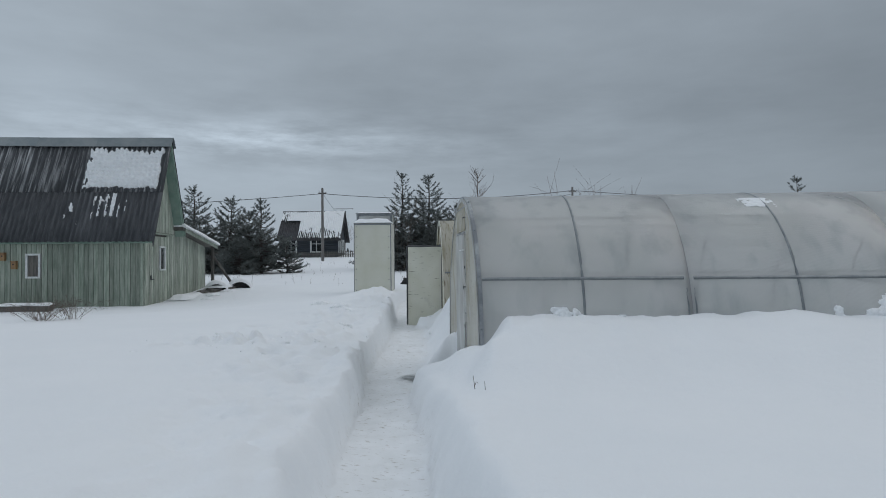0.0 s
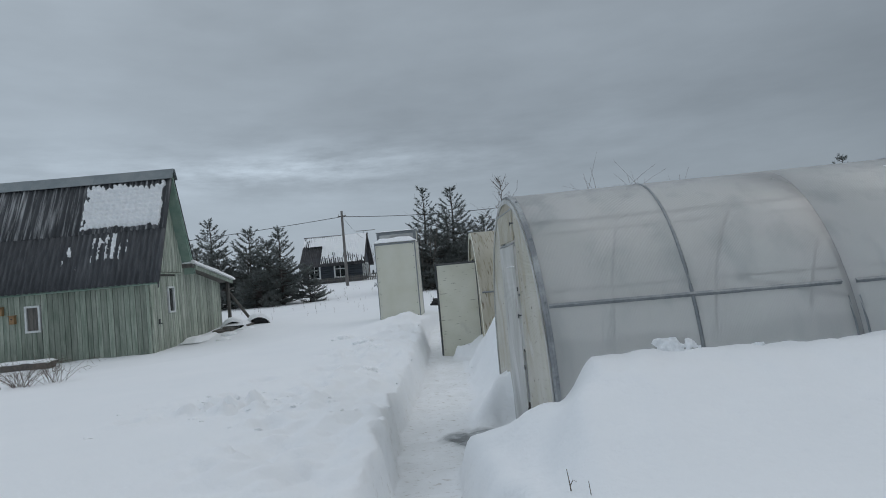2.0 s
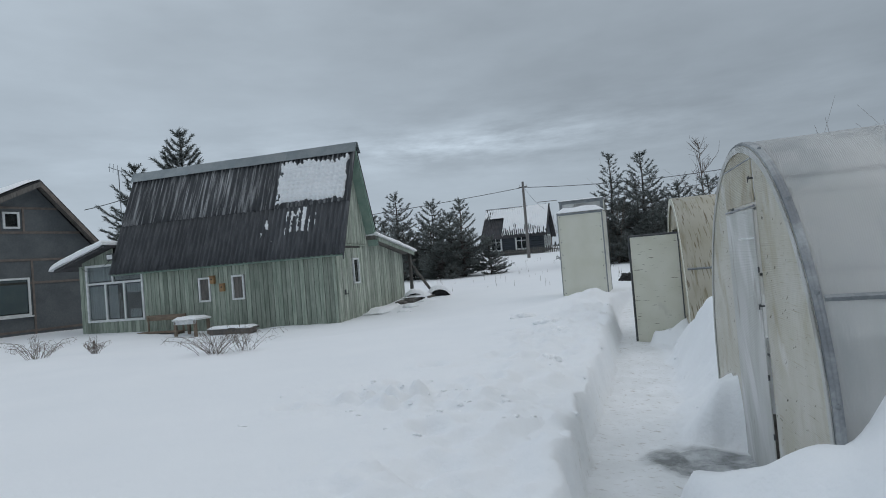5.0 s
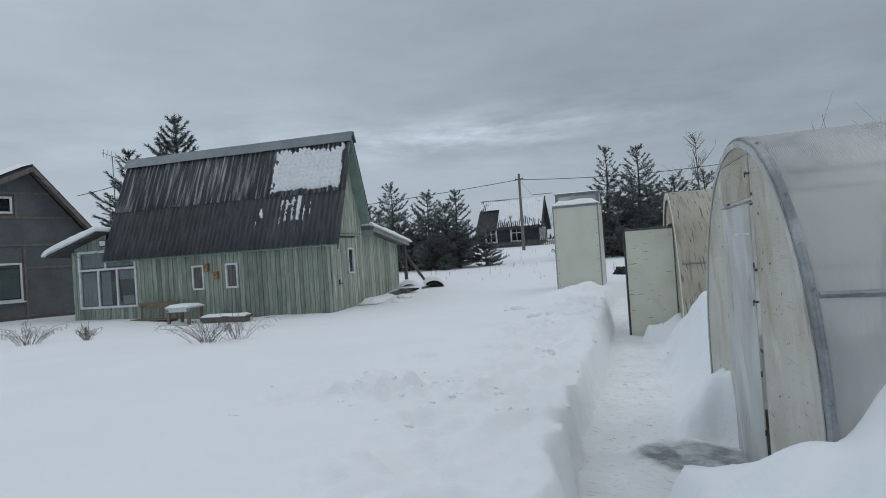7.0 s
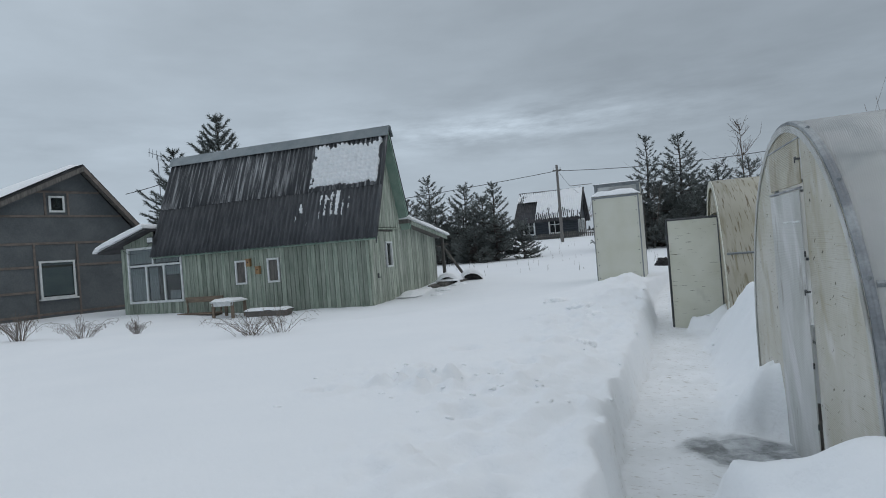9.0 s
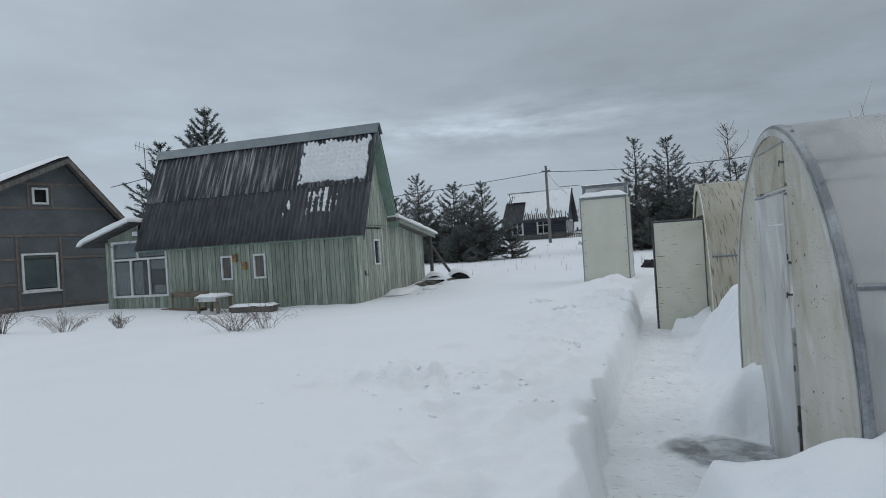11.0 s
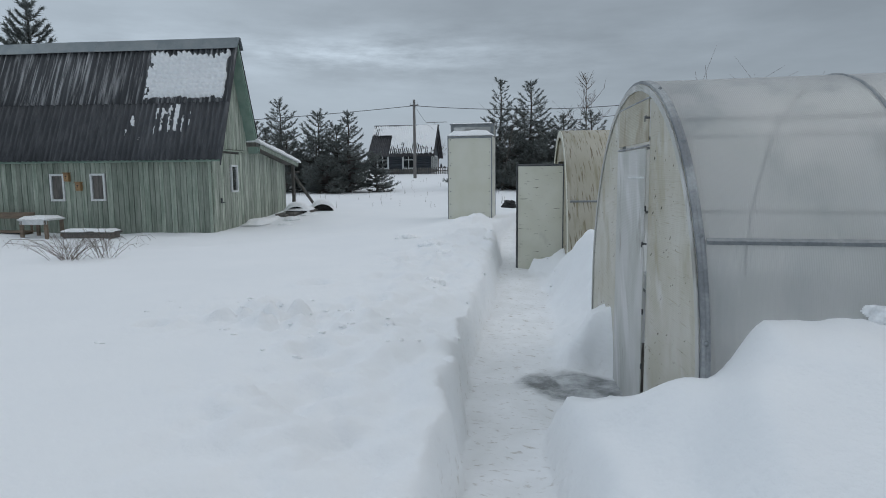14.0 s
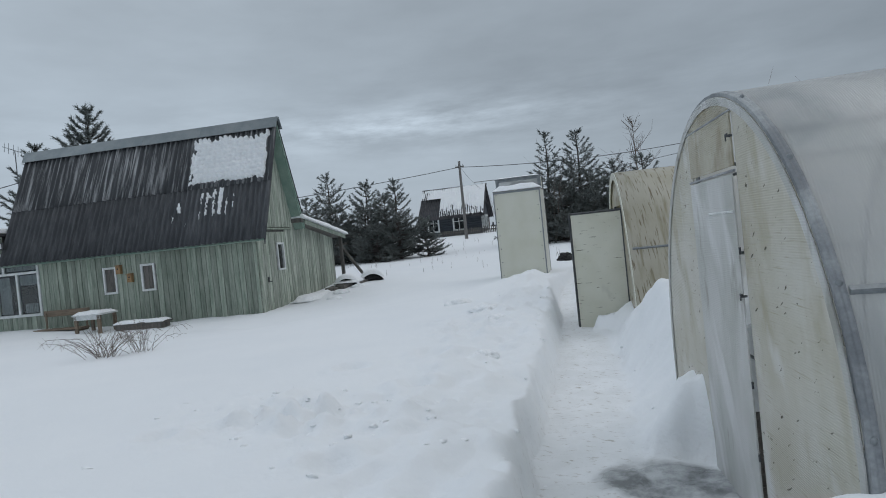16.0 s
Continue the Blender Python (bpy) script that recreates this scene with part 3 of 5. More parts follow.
FOOT = [(-2.9, 6.9, 0.11), (-2.4, 6.5, 0.10), (-3.2, 7.4, 0.12), (-2.7, 8.1, 0.11), (-3.6, 8.6, 0.12), (-3.1, 9.3, 0.13), (-3.9, 6.7, 0.1), (-3.4, 10.4, 0.12), (-4.0, 11.3, 0.12), (-3.7, 12.4, 0.13)]


def steps(a, b, fine, far_a, far_b, grow=1.12):
    mid = list(np.arange(a, b, fine))
    low, high, s = [], [], fine
    p = a
    while p > far_a:
        s *= grow
        p -= s
        low.append(p)
    s, p = fine, b
    while p < far_b:
        high.append(p)
        s *= grow
        p += s
    return low[::-1] + mid + high


GX, GY = steps(-4.6, 1.2, 0.035, -900, 900, 1.05), steps(3.6, 13.4, 0.04, -500, 1500, 1.05)
marks = []
gv = [(x, y, snow_z(x, y, marks)) for y in GY for x in GX]
gw = len(GX)
gf = [(j * gw + i, j * gw + i + 1, (j + 1) * gw + i + 1, (j + 1) * gw + i) for j in range(len(GY) - 1) for i in range(gw - 1)]
gm = bpy.data.meshes.new("ground")
gm.from_pydata(gv, [], gf)
gm.materials.append(GROUND)
gm.polygons.foreach_set("use_smooth", [True] * len(gf))
for k, nm in enumerate(("trodden", "ice")):
    gm.attributes.new(nm, "FLOAT", "POINT").data.foreach_set("value", [q[k] for q in marks])
gm.update()
tagged(new("ground", gm), "deep white snow with a trodden icy footpath dug through it", "snow", kind="structure")


# ---- greenhouse beside the path ----
ARC = [math.pi * k / 40 for k in range(41)]
g1 = thing("greenhouse", Matrix.Translation(g1_mid(0)), "arched greenhouse of cloudy polycarbonate on a grey steel frame", "greenhouse")
for k in range(0, G1_BAYS, 2):
    sh = Shape()
    sh.sheet([[g1_arc(i, a) for a in ARC] for i in (k + 0.002, k + 0.5, k + 1, k + 1.5, k + 1.998)], 0.006)
    sh.smooth = True
    part("roof_sheet", sh, POLY, g1, world=True)
for i in range(G1_BAYS + 1):
    joint = i % 2 == 0 and i
    sh = Shape().tube([g1_arc(i, a, (-0.03 if i == 0 else 0.0) if not joint else -0.022) for a in ARC], 0.015 if not joint else 0.020, 6)
    sh.smooth = True
    part("rib", sh, STEEL, g1, world=True)
    if joint:
        for o in (-0.035, 0.035):
            part("joint_strip", Shape().tube([g1_arc(i + o, a, 0.004) for a in ARC if a < 0.62 or a > 2.5][:9], 0.010, 4), STEEL, g1, world=True)
# steel cover strip over the edge of the end wall, with its domed bolts
sh = Shape()
sh.sheet([[g1_arc(o, a, gr) for a in ARC] for o, gr in ((-0.004, -0.012), (-0.004, 0.008), (0.008, 0.011), (0.016, 0.008), (0.024, 0.011), (0.032, 0.008), (0.033, 0.0))], 0.002)
part("edge_strip", sh, STRIP, g1, "dull grey steel edge strip", world=True)
for a in (0.14, 0.36, 0.62, 0.92, 1.25, 1.6, 2.0, 2.4, 2.8):
    p = g1_arc(0.016, a, 0.010)
    nrm = (g1_arc(0.016, a, 0.2) - p).normalized()
    sh = Shape().tube([p - nrm * 0.004, p + nrm * 0.004, p + nrm * 0.010, p + nrm * 0.013], 0.016, 10, 0.004)
    part("bolt", sh, STEEL, g1, world=True)


def g1_end(s, z, out=0.0):
    """A place on the end wall: s across it from its middle, z up, out towards the path."""
    return g1_mid(0) + g1_dir(0) * s - G1_AXIS * out + Vector((0, 0, z))


def end_z(s, lift=0.0):
    return G1_Z + (G1_H + lift - G1_Z) * math.sqrt(max(0.0, 1 - min(1.0, abs(s) / (G1_A + lift)) ** 2))


# lengthwise rails, two to a side, and a ridge tube
for a, r in ((math.asin(1.28 / G1_H), 0.012), (math.pi - math.asin(1.28 / G1_H), 0.012), (1.05, 0.009), (math.pi - 1.05, 0.009)):
    for k in range(0, G1_BAYS, 2):
        line = [g1_arc(k + q, a, 0.006 if r > 0.01 else -0.03) for q in (0.04, 0.5, 1.0, 1.5, 1.95)]
        part("rail", Shape().tube(line, r * 1.5, 4), STEEL, g1, world=True)
DOOR_A, DOOR_B, DOOR_Z = -0.45, 0.40, 1.79


def end_panel(s0, s1, z_low, z_top=None):
    n = 12
    ss = [s0 + (s1 - s0) * k / n for k in range(n + 1)]
    top = [g1_end(s, min(z_top, end_z(s, -0.012)) if z_top else end_z(s, -0.012)) for s in ss]
    low = [g1_end(s, z_low) for s in ss]
    return Shape().sheet([low, top], 0.008)


part("end_panel", end_panel(-G1_A + 0.03, DOOR_A - 0.01, -0.05), POLYEND, g1, "yellowed end panel spattered with dirt", world=True)
part("end_panel", end_panel(DOOR_B + 0.01, G1_A - 0.03, -0.05), POLYEND, g1, "yellowed end panel", world=True)
part("top_panel", end_panel(DOOR_A - 0.01, DOOR_B + 0.01, 2.10), POLYVENT, g1, world=True)
vent = part("vent_flap", Shape().sheet([[g1_end(s, 1.83, 0.012) for s in (DOOR_A, DOOR_B)], [g1_end(s, 2.10, 0.012) for s in (DOOR_A, DOOR_B)]], 0.008), POLYVENT, g1, "yellow-brown polycarbonate vent flap", world=True)
part("vent_trim", Shape().tube([g1_end(DOOR_A - 0.02, 2.105, 0.02), g1_end(DOOR_B + 0.02, 2.105, 0.02)], 0.006, 5), STRIP, g1, world=True)
door = part("door", Shape().sheet([[g1_end(s, z, 0.020) for s in (DOOR_A + 0.012, -0.1, 0.12, DOOR_B)] for z in (-0.02, 0.6, 1.2, DOOR_Z)], 0.008), POLYDOOR, g1, "closed frosted polycarbonate door", world=True)
for s0, z0, s1, z1 in ((DOOR_A, -0.02, DOOR_A, DOOR_Z), (DOOR_B, -0.02, DOOR_B, DOOR_Z), (DOOR_A, DOOR_Z, DOOR_B, DOOR_Z), (DOOR_A, 0.85, DOOR_B, 0.85)):
    part("door_tube", Shape().tube([g1_end(s0, z0, -0.004), g1_end(s1, z1, -0.004)], 0.009, 4), STEEL, door)
for s in (DOOR_A, DOOR_B):
    part("post", Shape().tube([g1_end(s, -0.05, -0.02), g1_end(s, end_z(s) - 0.02, -0.02)], 0.013, 4), STEEL, g1, world=True)
part("lintel", Shape().tube([g1_end(DOOR_A - 0.02, DOOR_Z + 0.015, 0.022), g1_end(DOOR_B + 0.02, DOOR_Z + 0.015, 0.022)], 0.008, 5), STRIP, g1, world=True)
part("door_ledge", Shape().tube([g1_end(DOOR_A + 0.03, 1.60, 0.03), g1_end(0.02, 1.60, 0.03)], 0.006, 4), WHITE, door)
for z in (0.35, 0.72, 1.40):
    part("hinge", Shape().tube([g1_end(DOOR_A - 0.004, z - 0.018, 0.026), g1_end(DOOR_A - 0.004, z + 0.018, 0.026)], 0.006, 6), DARKSTEEL, door)
for z, parent in ((1.17, door), (1.98, vent)):
    sh = Shape().tube([g1_end(DOOR_A + 0.022, z + 0.010, 0.036), g1_end(DOOR_A - 0.006, z + 0.010, 0.036)], 0.004, 6)
    sh.tube([g1_end(DOOR_A + 0.022, z + 0.012, 0.036), g1_end(DOOR_A + 0.022, z - 0.024, 0.036)], 0.004, 6)
    sh.tube([g1_end(DOOR_A, z, 0.01), g1_end(DOOR_A, z, 0.042)], 0.007, 6)
    part("latch", sh, DARKSTEEL, parent, "small black turn latch")
# pale ring of sheet turned over the edge of the end wall
ring = Shape().sheet([[g1_arc(0, a, g) - G1_AXIS * 0.011 for a in ARC] for g in (-0.055, -0.012)], 0.006)
part("edge_trim", ring, POLYDOOR, g1, world=True)
part("back_wall", Shape().sheet([[g1_arc(G1_BAYS, 0.04 * math.pi) * 1, g1_arc(G1_BAYS, 0.96 * math.pi)], [g1_mid(G1_BAYS) + Vector((0, 0, G1_H)), g1_mid(G1_BAYS) + Vector((0, 0, G1_H))]], 0.008), POLY, g1, world=True)
fl = Shape()
fl.sheet([[g1_arc(i, a) * 1 for a in (0.02, math.pi - 0.02)] for i in (0.02, 2, 4, G1_BAYS)])
fl.v = [(x, y, 0.03) for x, y, z in fl.v]
solid("greenhouse_soil", fl, EARTH, "bare dry earth inside the greenhouse", "soil", kind="structure")

# ---- second greenhouse ----
g2 = thing("greenhouse", Matrix.Translation(G2_MID), "old arched greenhouse of yellowed streaky polycarbonate with its door open", "greenhouse")
sh = Shape()
sh.sheet([[g2_arc(d, a) for a in ARC] for d in (-0.03, 1, 2, 3, G2_LEN)], 0.006)
sh.smooth = True
part("roof_sheet", sh, POLYOLD, g2, world=True)
for d in (0.02, 1.05, 2.1, 3.15, G2_LEN):
    part("rib", Shape().tube([g2_arc(d, a, -0.012) for a in ARC], 0.015, 5), STEEL, g2, world=True)
ring = Shape().sheet([[g2_arc(-0.035, a, g) for a in ARC] for g in (-0.10, 0.004)], 0.01)
part("edge_trim", ring, POLYFLAT, g2, "cream edge board", world=True)


def g2_end(s, z, out=0.0):
    return G2_MID + G2_DIR * s - G2_AXIS * out + Vector((0, 0, z))


def g2_panel(s0, s1, low):
    ss = [s0 + (s1 - s0) * k / 10 for k in range(11)]
    return Shape().sheet([[g2_end(s, low) for s in ss], [g2_end(s, (G2_H - 0.02) * math.sqrt(max(0, 1 - (s / G2_A) ** 2))) for s in ss]], 0.008)


part("end_panel", g2_panel(-G2_A + 0.02, -0.44, 0.0), POLYOLD, g2, world=True)
part("end_panel", g2_panel(0.40, G2_A - 0.02, 0.0), POLYOLD, g2, world=True)
part("top_panel", g2_panel(-0.44, 0.40, 1.86), POLYOLD, g2, world=True)
for s in (-0.44, 0.40):
    part("post", Shape().tube([g2_end(s, 0, 0.0), g2_end(s, 1.86, 0.0)], 0.016, 4), DARKSTEEL, g2, world=True)
for a in (math.acos(0.85), math.pi - math.acos(0.85)):
    part("rail", Shape().tube([g2_arc(d, a, 0.008) for d in (0, 1, 2, 3, G2_LEN)], 0.016, 4), STEEL, g2, world=True)
# its open door, swung out across the path
d_hinge, d_free = Vector((-1.66, 13.02, 0)), Vector((-2.40, 12.95, 0))
d_in = (d_hinge - d_free).normalized()
d_door = part("door", Shape().sheet([[d_free + Vector((0, 0, z)), d_hinge + Vector((0, 0, z))] for z in (0.09, 1.79)], 0.008), POLYLEAF, g2, "open door of scratched polycarbonate in a dark frame", world=True)
for a, b in (((d_free, 0.08), (d_free, 1.80)), ((d_hinge, 0.08), (d_hinge, 1.80)), ((d_free, 0.08), (d_hinge, 0.08)), ((d_free, 1.80), (d_hinge, 1.80))):
    part("door_tube", Shape().tube([a[0] + Vector((0, 0, a[1])), b[0] + Vector((0, 0, b[1]))], 0.017, 4), DARKSTEEL, d_door)
for z in (0.4, 1.45):
    part("hinge", Shape().tube([d_hinge + Vector((0, 0, z)), d_hinge + Vector((0.10, 0.03, z))], 0.014, 5), DARKSTEEL, d_door)

# ---- shower cabin ----
cab = thing("shower_cabin", CAB, "narrow outdoor shower cabin of cream polycarbonate with snow on top", "cabin")
CW, CD, CZ0, CZ = 1.12, 1.0, 0.40, 2.66
part("front_panel", Shape().box(0, CW, -0.006, 0.004, CZ0, CZ), POLYFLAT, cab, "cream scratched front panel")
part("side_panel", Shape().box(CW - 0.004, CW + 0.006, 0.01, CD, CZ0 - 0.1, CZ + 0.02), POLYFLAT, cab)
part("side_panel", Shape().box(-0.006, 0.004, 0.01, CD, CZ0, CZ), POLYFLAT, cab)
part("back_panel", Shape().box(0.01, CW - 0.01, CD - 0.006, CD + 0.004, CZ0, CZ), POLYFLAT, cab)
for x in (0, CW):
    for y in (0.008, CD):
        part("corner_post", Shape().box(x - 0.014, x + 0.014, y - 0.014, y + 0.014, CZ0 - 0.15, CZ + (0.35 if y > 0.1 else 0)), STEEL, cab)
screw = Shape().tube([(0, -0.006, 0), (0, -0.010, 0), (0, -0.012, 0)], 0.012, 8, 0.006).mesh("screw", DARKSTEEL)
for x in (0.06, CW - 0.06):
    for k in range(7):
        part("screw", screw, DARKSTEEL, cab).location = (x, 0, CZ0 + 0.20 + 0.33 * k)
part("top_rail", Shape().box(-0.012, CW + 0.012, -0.022, -0.008, CZ - 0.05, CZ - 0.005, 0.003), STEEL, cab)
part("roof", Shape().box(-0.02, CW + 0.02, -0.01, CD, CZ, CZ + 0.03), OLD, cab)
upper = part("tank_housing", Shape().box(0.02, CW - 0.02, 0.52, 0.526, CZ + 0.03, CZ + 0.33), POLY, cab, "small glazed housing for the water tank")
for x0, x1, z0, z1 in ((-0.01, 0.07, 0.03, 0.33), (CW - 0.07, CW + 0.01, 0.03, 0.33), (0.07, CW - 0.07, 0.27, 0.33)):
    part("frame_bar", Shape().box(x0, x1, 0.50, 0.519, CZ + z0, CZ + z1, 0.003), STEEL, upper)
part("side_panel", Shape().box(CW - 0.022, CW - 0.012, 0.53, CD, CZ + 0.03, CZ + 0.33), POLYFLAT, upper)
part("top_board", Shape().box(-0.03, CW + 0.03, 0.48, CD + 0.04, CZ + 0.33, CZ + 0.36, 0.004), STEEL, upper)
part("tank", Shape().box(0.34, 0.75, 0.56, 0.9, CZ + 0.03, CZ + 0.26, 0.05), DARKSTEEL, upper, "dark water tank")


def cushion(x0, x1, y0, y1, z, h, n=14, k=7, seed=0.0, sag=0.0):
    """A soft slab of snow lying on a flat top."""
    rows = []
    for j in range(k + 1):
        row = []
        for i in range(n + 1):
            u, v = i / n, j / k
            e = min(u, 1 - u) * (x1 - x0), min(v, 1 - v) * (y1 - y0)
            r = smooth(0, min(h * 1.1, 0.4), min(e))
            x, y = x0 + (x1 - x0) * u, y0 + (y1 - y0) * v
            jx = 0.03 * fbm(y + seed, x, 3) * (1 - r)
            row.append((x + jx, y + 0.03 * fbm(x + seed, y, 3) * (1 - r), z - sag * u + h * r * (0.85 + 0.25 * fbm(x + seed, y + seed, 1.5))))
        rows.append(row)
    sh = Shape()
    sh.sheet(rows)
    sh.smooth = True
    rim = rows[0] + [r[-1] for r in rows[1:]] + rows[-1][-2::-1] + [r[0] for r in rows[-2:0:-1]]
    o = len(sh.v)
    sh.v += rim + [(p[0], p[1], p[2] - 0.02) for p in rim]
    q = len(rim)
    sh.f += [(o + i, o + (i + 1) % q, o + q + (i + 1) % q, o + q + i) for i in range(q)] + [tuple(o + q + i for i in range(q))]
    return sh


solid("snow_cushion", cushion(-0.03, CW + 0.03, -0.04, 0.5, CZ + 0.032, 0.15, seed=2), SNOW, "rounded cap of snow on the shower cabin", "snow", CAB)
solid("snow_cushion", cushion(0.0, CW, 0.5, CD, CZ + 0.362, 0.03, seed=5), SNOW, "thin snow on the tank housing", "snow", CAB)

# ---- the green shed ----
shed = thing("shed", HOUSE, "wooden shed of weathered green boards under a steep slate roof", "shed")
EAVE, TOP, HALF, LEN, OV = (-0.193, 2.109), 5.239, 1.15, 7.385, 0.34
REAR = (2.33, 2.49)
SLOPE = (TOP - EAVE[1]) / (HALF - EAVE[0])


def roof_z(y):
    return TOP - SLOPE * abs(y - HALF)


def boards(x0, x1, step, z0, ztop, thick, cut, along, at, parent, label="", mat=BOARD):
    """Upright boards side by side; along: 'x' for a wall that faces the front, 'y' for the end wall."""
    p, k = x0, 0
    while p < x1 - 0.02:
        w = min(step * random.uniform(0.85, 1.15), x1 - p)
        a, b = p + 0.006, p + w - 0.006
        if any(c0 < (a + b) / 2 < c1 for c0, c1, *_ in cut):
            segs = [(z0, c[2]) for c in cut if c[0] < (a + b) / 2 < c[1]] + [(c[3], ztop((a + b) / 2)) for c in cut if c[0] < (a + b) / 2 < c[1]]
        else:
            segs = [(z0, None)]
        for s0, s1 in segs:
            sh, o = Shape(), random.uniform(0, 0.014)
            ta, tb = (ztop(a), ztop(b)) if s1 is None or s1 > 2.05 else (s1, s1)
            if min(ta, tb) - s0 < 0.03:
                continue
            if along == "x":
                sh.prism([(a, 0, s0), (b, 0, s0), (b, 0, tb), (a, 0, ta)], (0, at - thick - o, 0), (0, at, 0))
            else:
                sh.prism([(0, a, s0), (0, b, s0), (0, b, tb), (0, a, ta)], (at, 0, 0), (at + thick + o, 0, 0))
            part("board", sh, mat, parent)
        p += w
        k += 1


random.seed(4)
front = part("front_wall", Shape().box(-6.3, -0.01, 0.0, 0.10, -0.2, 2.45), OLD, shed)
W1, W2 = (-4.395, -3.99, 1.09, 1.798), (-3.278, -2.87, 1.09, 1.798)
boards(-6.32, 0.0, 0.145, -0.1, lambda x: 2.46, 0.022, [W1, W2], "x", 0.0, front)
# end wall: a triangle of narrow boards above a sill, planks and a door below, the lean-to behind
gable = part("end_wall", Shape().prism([(0, 0, -0.2), (0, 5.2, -0.2), (0, 5.2, 2.05), (0, 2.3, 2.52), (0, HALF, 5.0), (0, 0.02, 2.35)], (-0.1, 0, 0), (0, 0, 0)), OLD, shed)
WR = (1.03, 1.44, 1.27, 2.01)
boards(0.0, 2.3, 0.10, 2.42, lambda y: min(roof_z(y) - 0.07, 5.1), 0.020, [], "y", 0.012, gable, mat=BLEACHED_LIT)
boards(0.0, 0.30, 0.15, -0.1, lambda y: 2.34, 0.022, [], "y", 0.0, gable, mat=BLEACHED_LIT)
boards(1.62, 5.2, 0.17, -0.1, lambda y: 2.36 if y < 2.1 else 2.52 - (y - 2.3) * 0.15, 0.024, [], "y", 0.0, gable, mat=BLEACHED_LIT)
part("sill_board", Shape().box(0.0, 0.09, -0.02, 1.95, 2.36, 2.40, 0.005), BOARD, gable)
plank_door = part("plank_door", Shape().box(0.0, 0.006, 0.31, 1.61, 0.0, 2.30), OLD, shed, "green plank door with a small window")
boards(0.31, 1.61, 0.13, 0.0, lambda y: 2.30, 0.018, [WR], "y", 0.006, plank_door, mat=BLEACHED_LIT)
part("door_latch", Shape().box(0.03, 0.06, 0.36, 0.42, 1.0, 1.14, 0.008).tube([(0.05, 0.39, 1.02), (0.08, 0.50, 1.02)], 0.012), DARKSTEEL, plank_door, "rusty iron latch")


def framed(name, parent, x0, x1, z0, z1, bar=0.05, mull=(), trans=(), end=None, depth=0.07, mat=WHITE, proud=0.03, back=CURTAIN):
    """A window in the front wall (or in the end wall at x = end): casing, bars, glass and close behind it a curtain or
    a dark sheet for the shade of the room.
    """
    tm = Matrix.Identity(4) if end is None else Matrix(((0, -1, 0, end), (1, 0, 0, 0), (0, 0, 1, 0), (0, 0, 0, 1)))
    win = part(name, Shape().box(x0 + 0.01, x1 - 0.01, 0.040, 0.052, z0 + 0.01, z1 - 0.01, 0, tm), back, parent)
    fr = Shape()
    fr.box(x0, x0 + bar, -proud, depth, z0, z1, 0.006, tm).box(x1 - bar, x1, -proud, depth, z0, z1, 0.006, tm)
    fr.box(x0 + bar, x1 - bar, -proud, depth, z1 - bar, z1, 0.006, tm).box(x0 + bar, x1 - bar, -proud, depth, z0, z0 + bar, 0.006, tm)
    part("window_frame", fr, mat, win)
    for x, a, b in mull:
        part("glazing_bar", Shape().box(x - bar * 0.45, x + bar * 0.45, -proud * 0.7, depth * 0.6, a, b, 0.004, tm), mat, win)
    for z in trans:
        part("glazing_bar", Shape().box(x0 + bar, x1 - bar, -proud * 0.7, depth * 0.6, z - bar * 0.45, z + bar * 0.45, 0.004, tm), mat, win)
    pane = part("pane", Shape().box(x0 + bar * 0.6, x1 - bar * 0.6, 0.010, 0.014, z0 + bar * 0.6, z1 - bar * 0.6, 0, tm), GLASS, win)
    pane.visible_shadow = False
    return win


for w in (W1, W2):
    framed("window", shed, *w, bar=0.055, proud=0.045)
framed("window", shed, *WR, bar=0.05, end=0.02, proud=0.04, back=INNER_SHADE)


# roof sheets: two rows of corrugated slate on the front slope, two on the rear
def wave(u):
    return 0.026 * math.cos(2 * math.pi * u / 0.15)


def slate(x0, x1, t0, t1, rear, lift):
    """A corrugated sheet between x0 and x1, from t0 to t1 down the slope."""
    y_end = EAVE[0] if not rear else REAR[0]
    n = max(4, int((x1 - x0) / 0.0188))
    nz = Vector((0, -SLOPE, 1)).normalized() if not rear else Vector((0, SLOPE, 1)).normalized()
    rows = []
    for j in range(4):
        t = t0 + (t1 - t0) * j / 3
        y = HALF + (y_end - HALF) * t
        row = []
        for i in range(n + 1):
            x = x0 + (x1 - x0) * i / n
            row.append(Vector((x, y, roof_z(y))) + nz * (wave(x) + lift + 0.03 + 0.012 * fbm(x, t * 3, 0.7)))
        rows.append(row)
    if not rear:
        rows = rows[::-1]
    sh = Shape()
    sh.sheet(rows, 0.008)
    sh.smooth = True
    return sh


roof = part("roof", Shape().prism([(0, EAVE[0] + 0.02, EAVE[1] - 0.02), (0, HALF, TOP - 0.06), (0, REAR[0] - 0.02, REAR[1] - 0.06), (0, REAR[0] - 0.06, REAR[1] - 0.14), (0, HALF, TOP - 0.17), (0, EAVE[0] + 0.06, EAVE[1] - 0.04)], (-LEN + 0.05, 0, 0), (OV - 0.03, 0, 0)), GREEN, shed, "green boarded roof underside")
edges = [-LEN + 1.075 * k for k in range(8)] + [OV]
for k in range(8):
    part("slate_sheet", slate(edges[k], edges[k + 1] + 0.02, 0.0, 0.53, False, 0.012 + 0.002 * (k % 2)), SLATE_PALE, roof, "slate sheet with pale weathered streaks")
    part("slate_sheet", slate(edges[k], edges[k + 1] + 0.02, 0.50, 1.0, False, 0.002 * (k % 2)), SLATE, roof, "nearly black lower slate sheet")
    part("slate_sheet", slate(edges[k], edges[k + 1] + 0.02, 0.0, 1.0, True, 0.002 * (k % 2)), SLATE, roof)
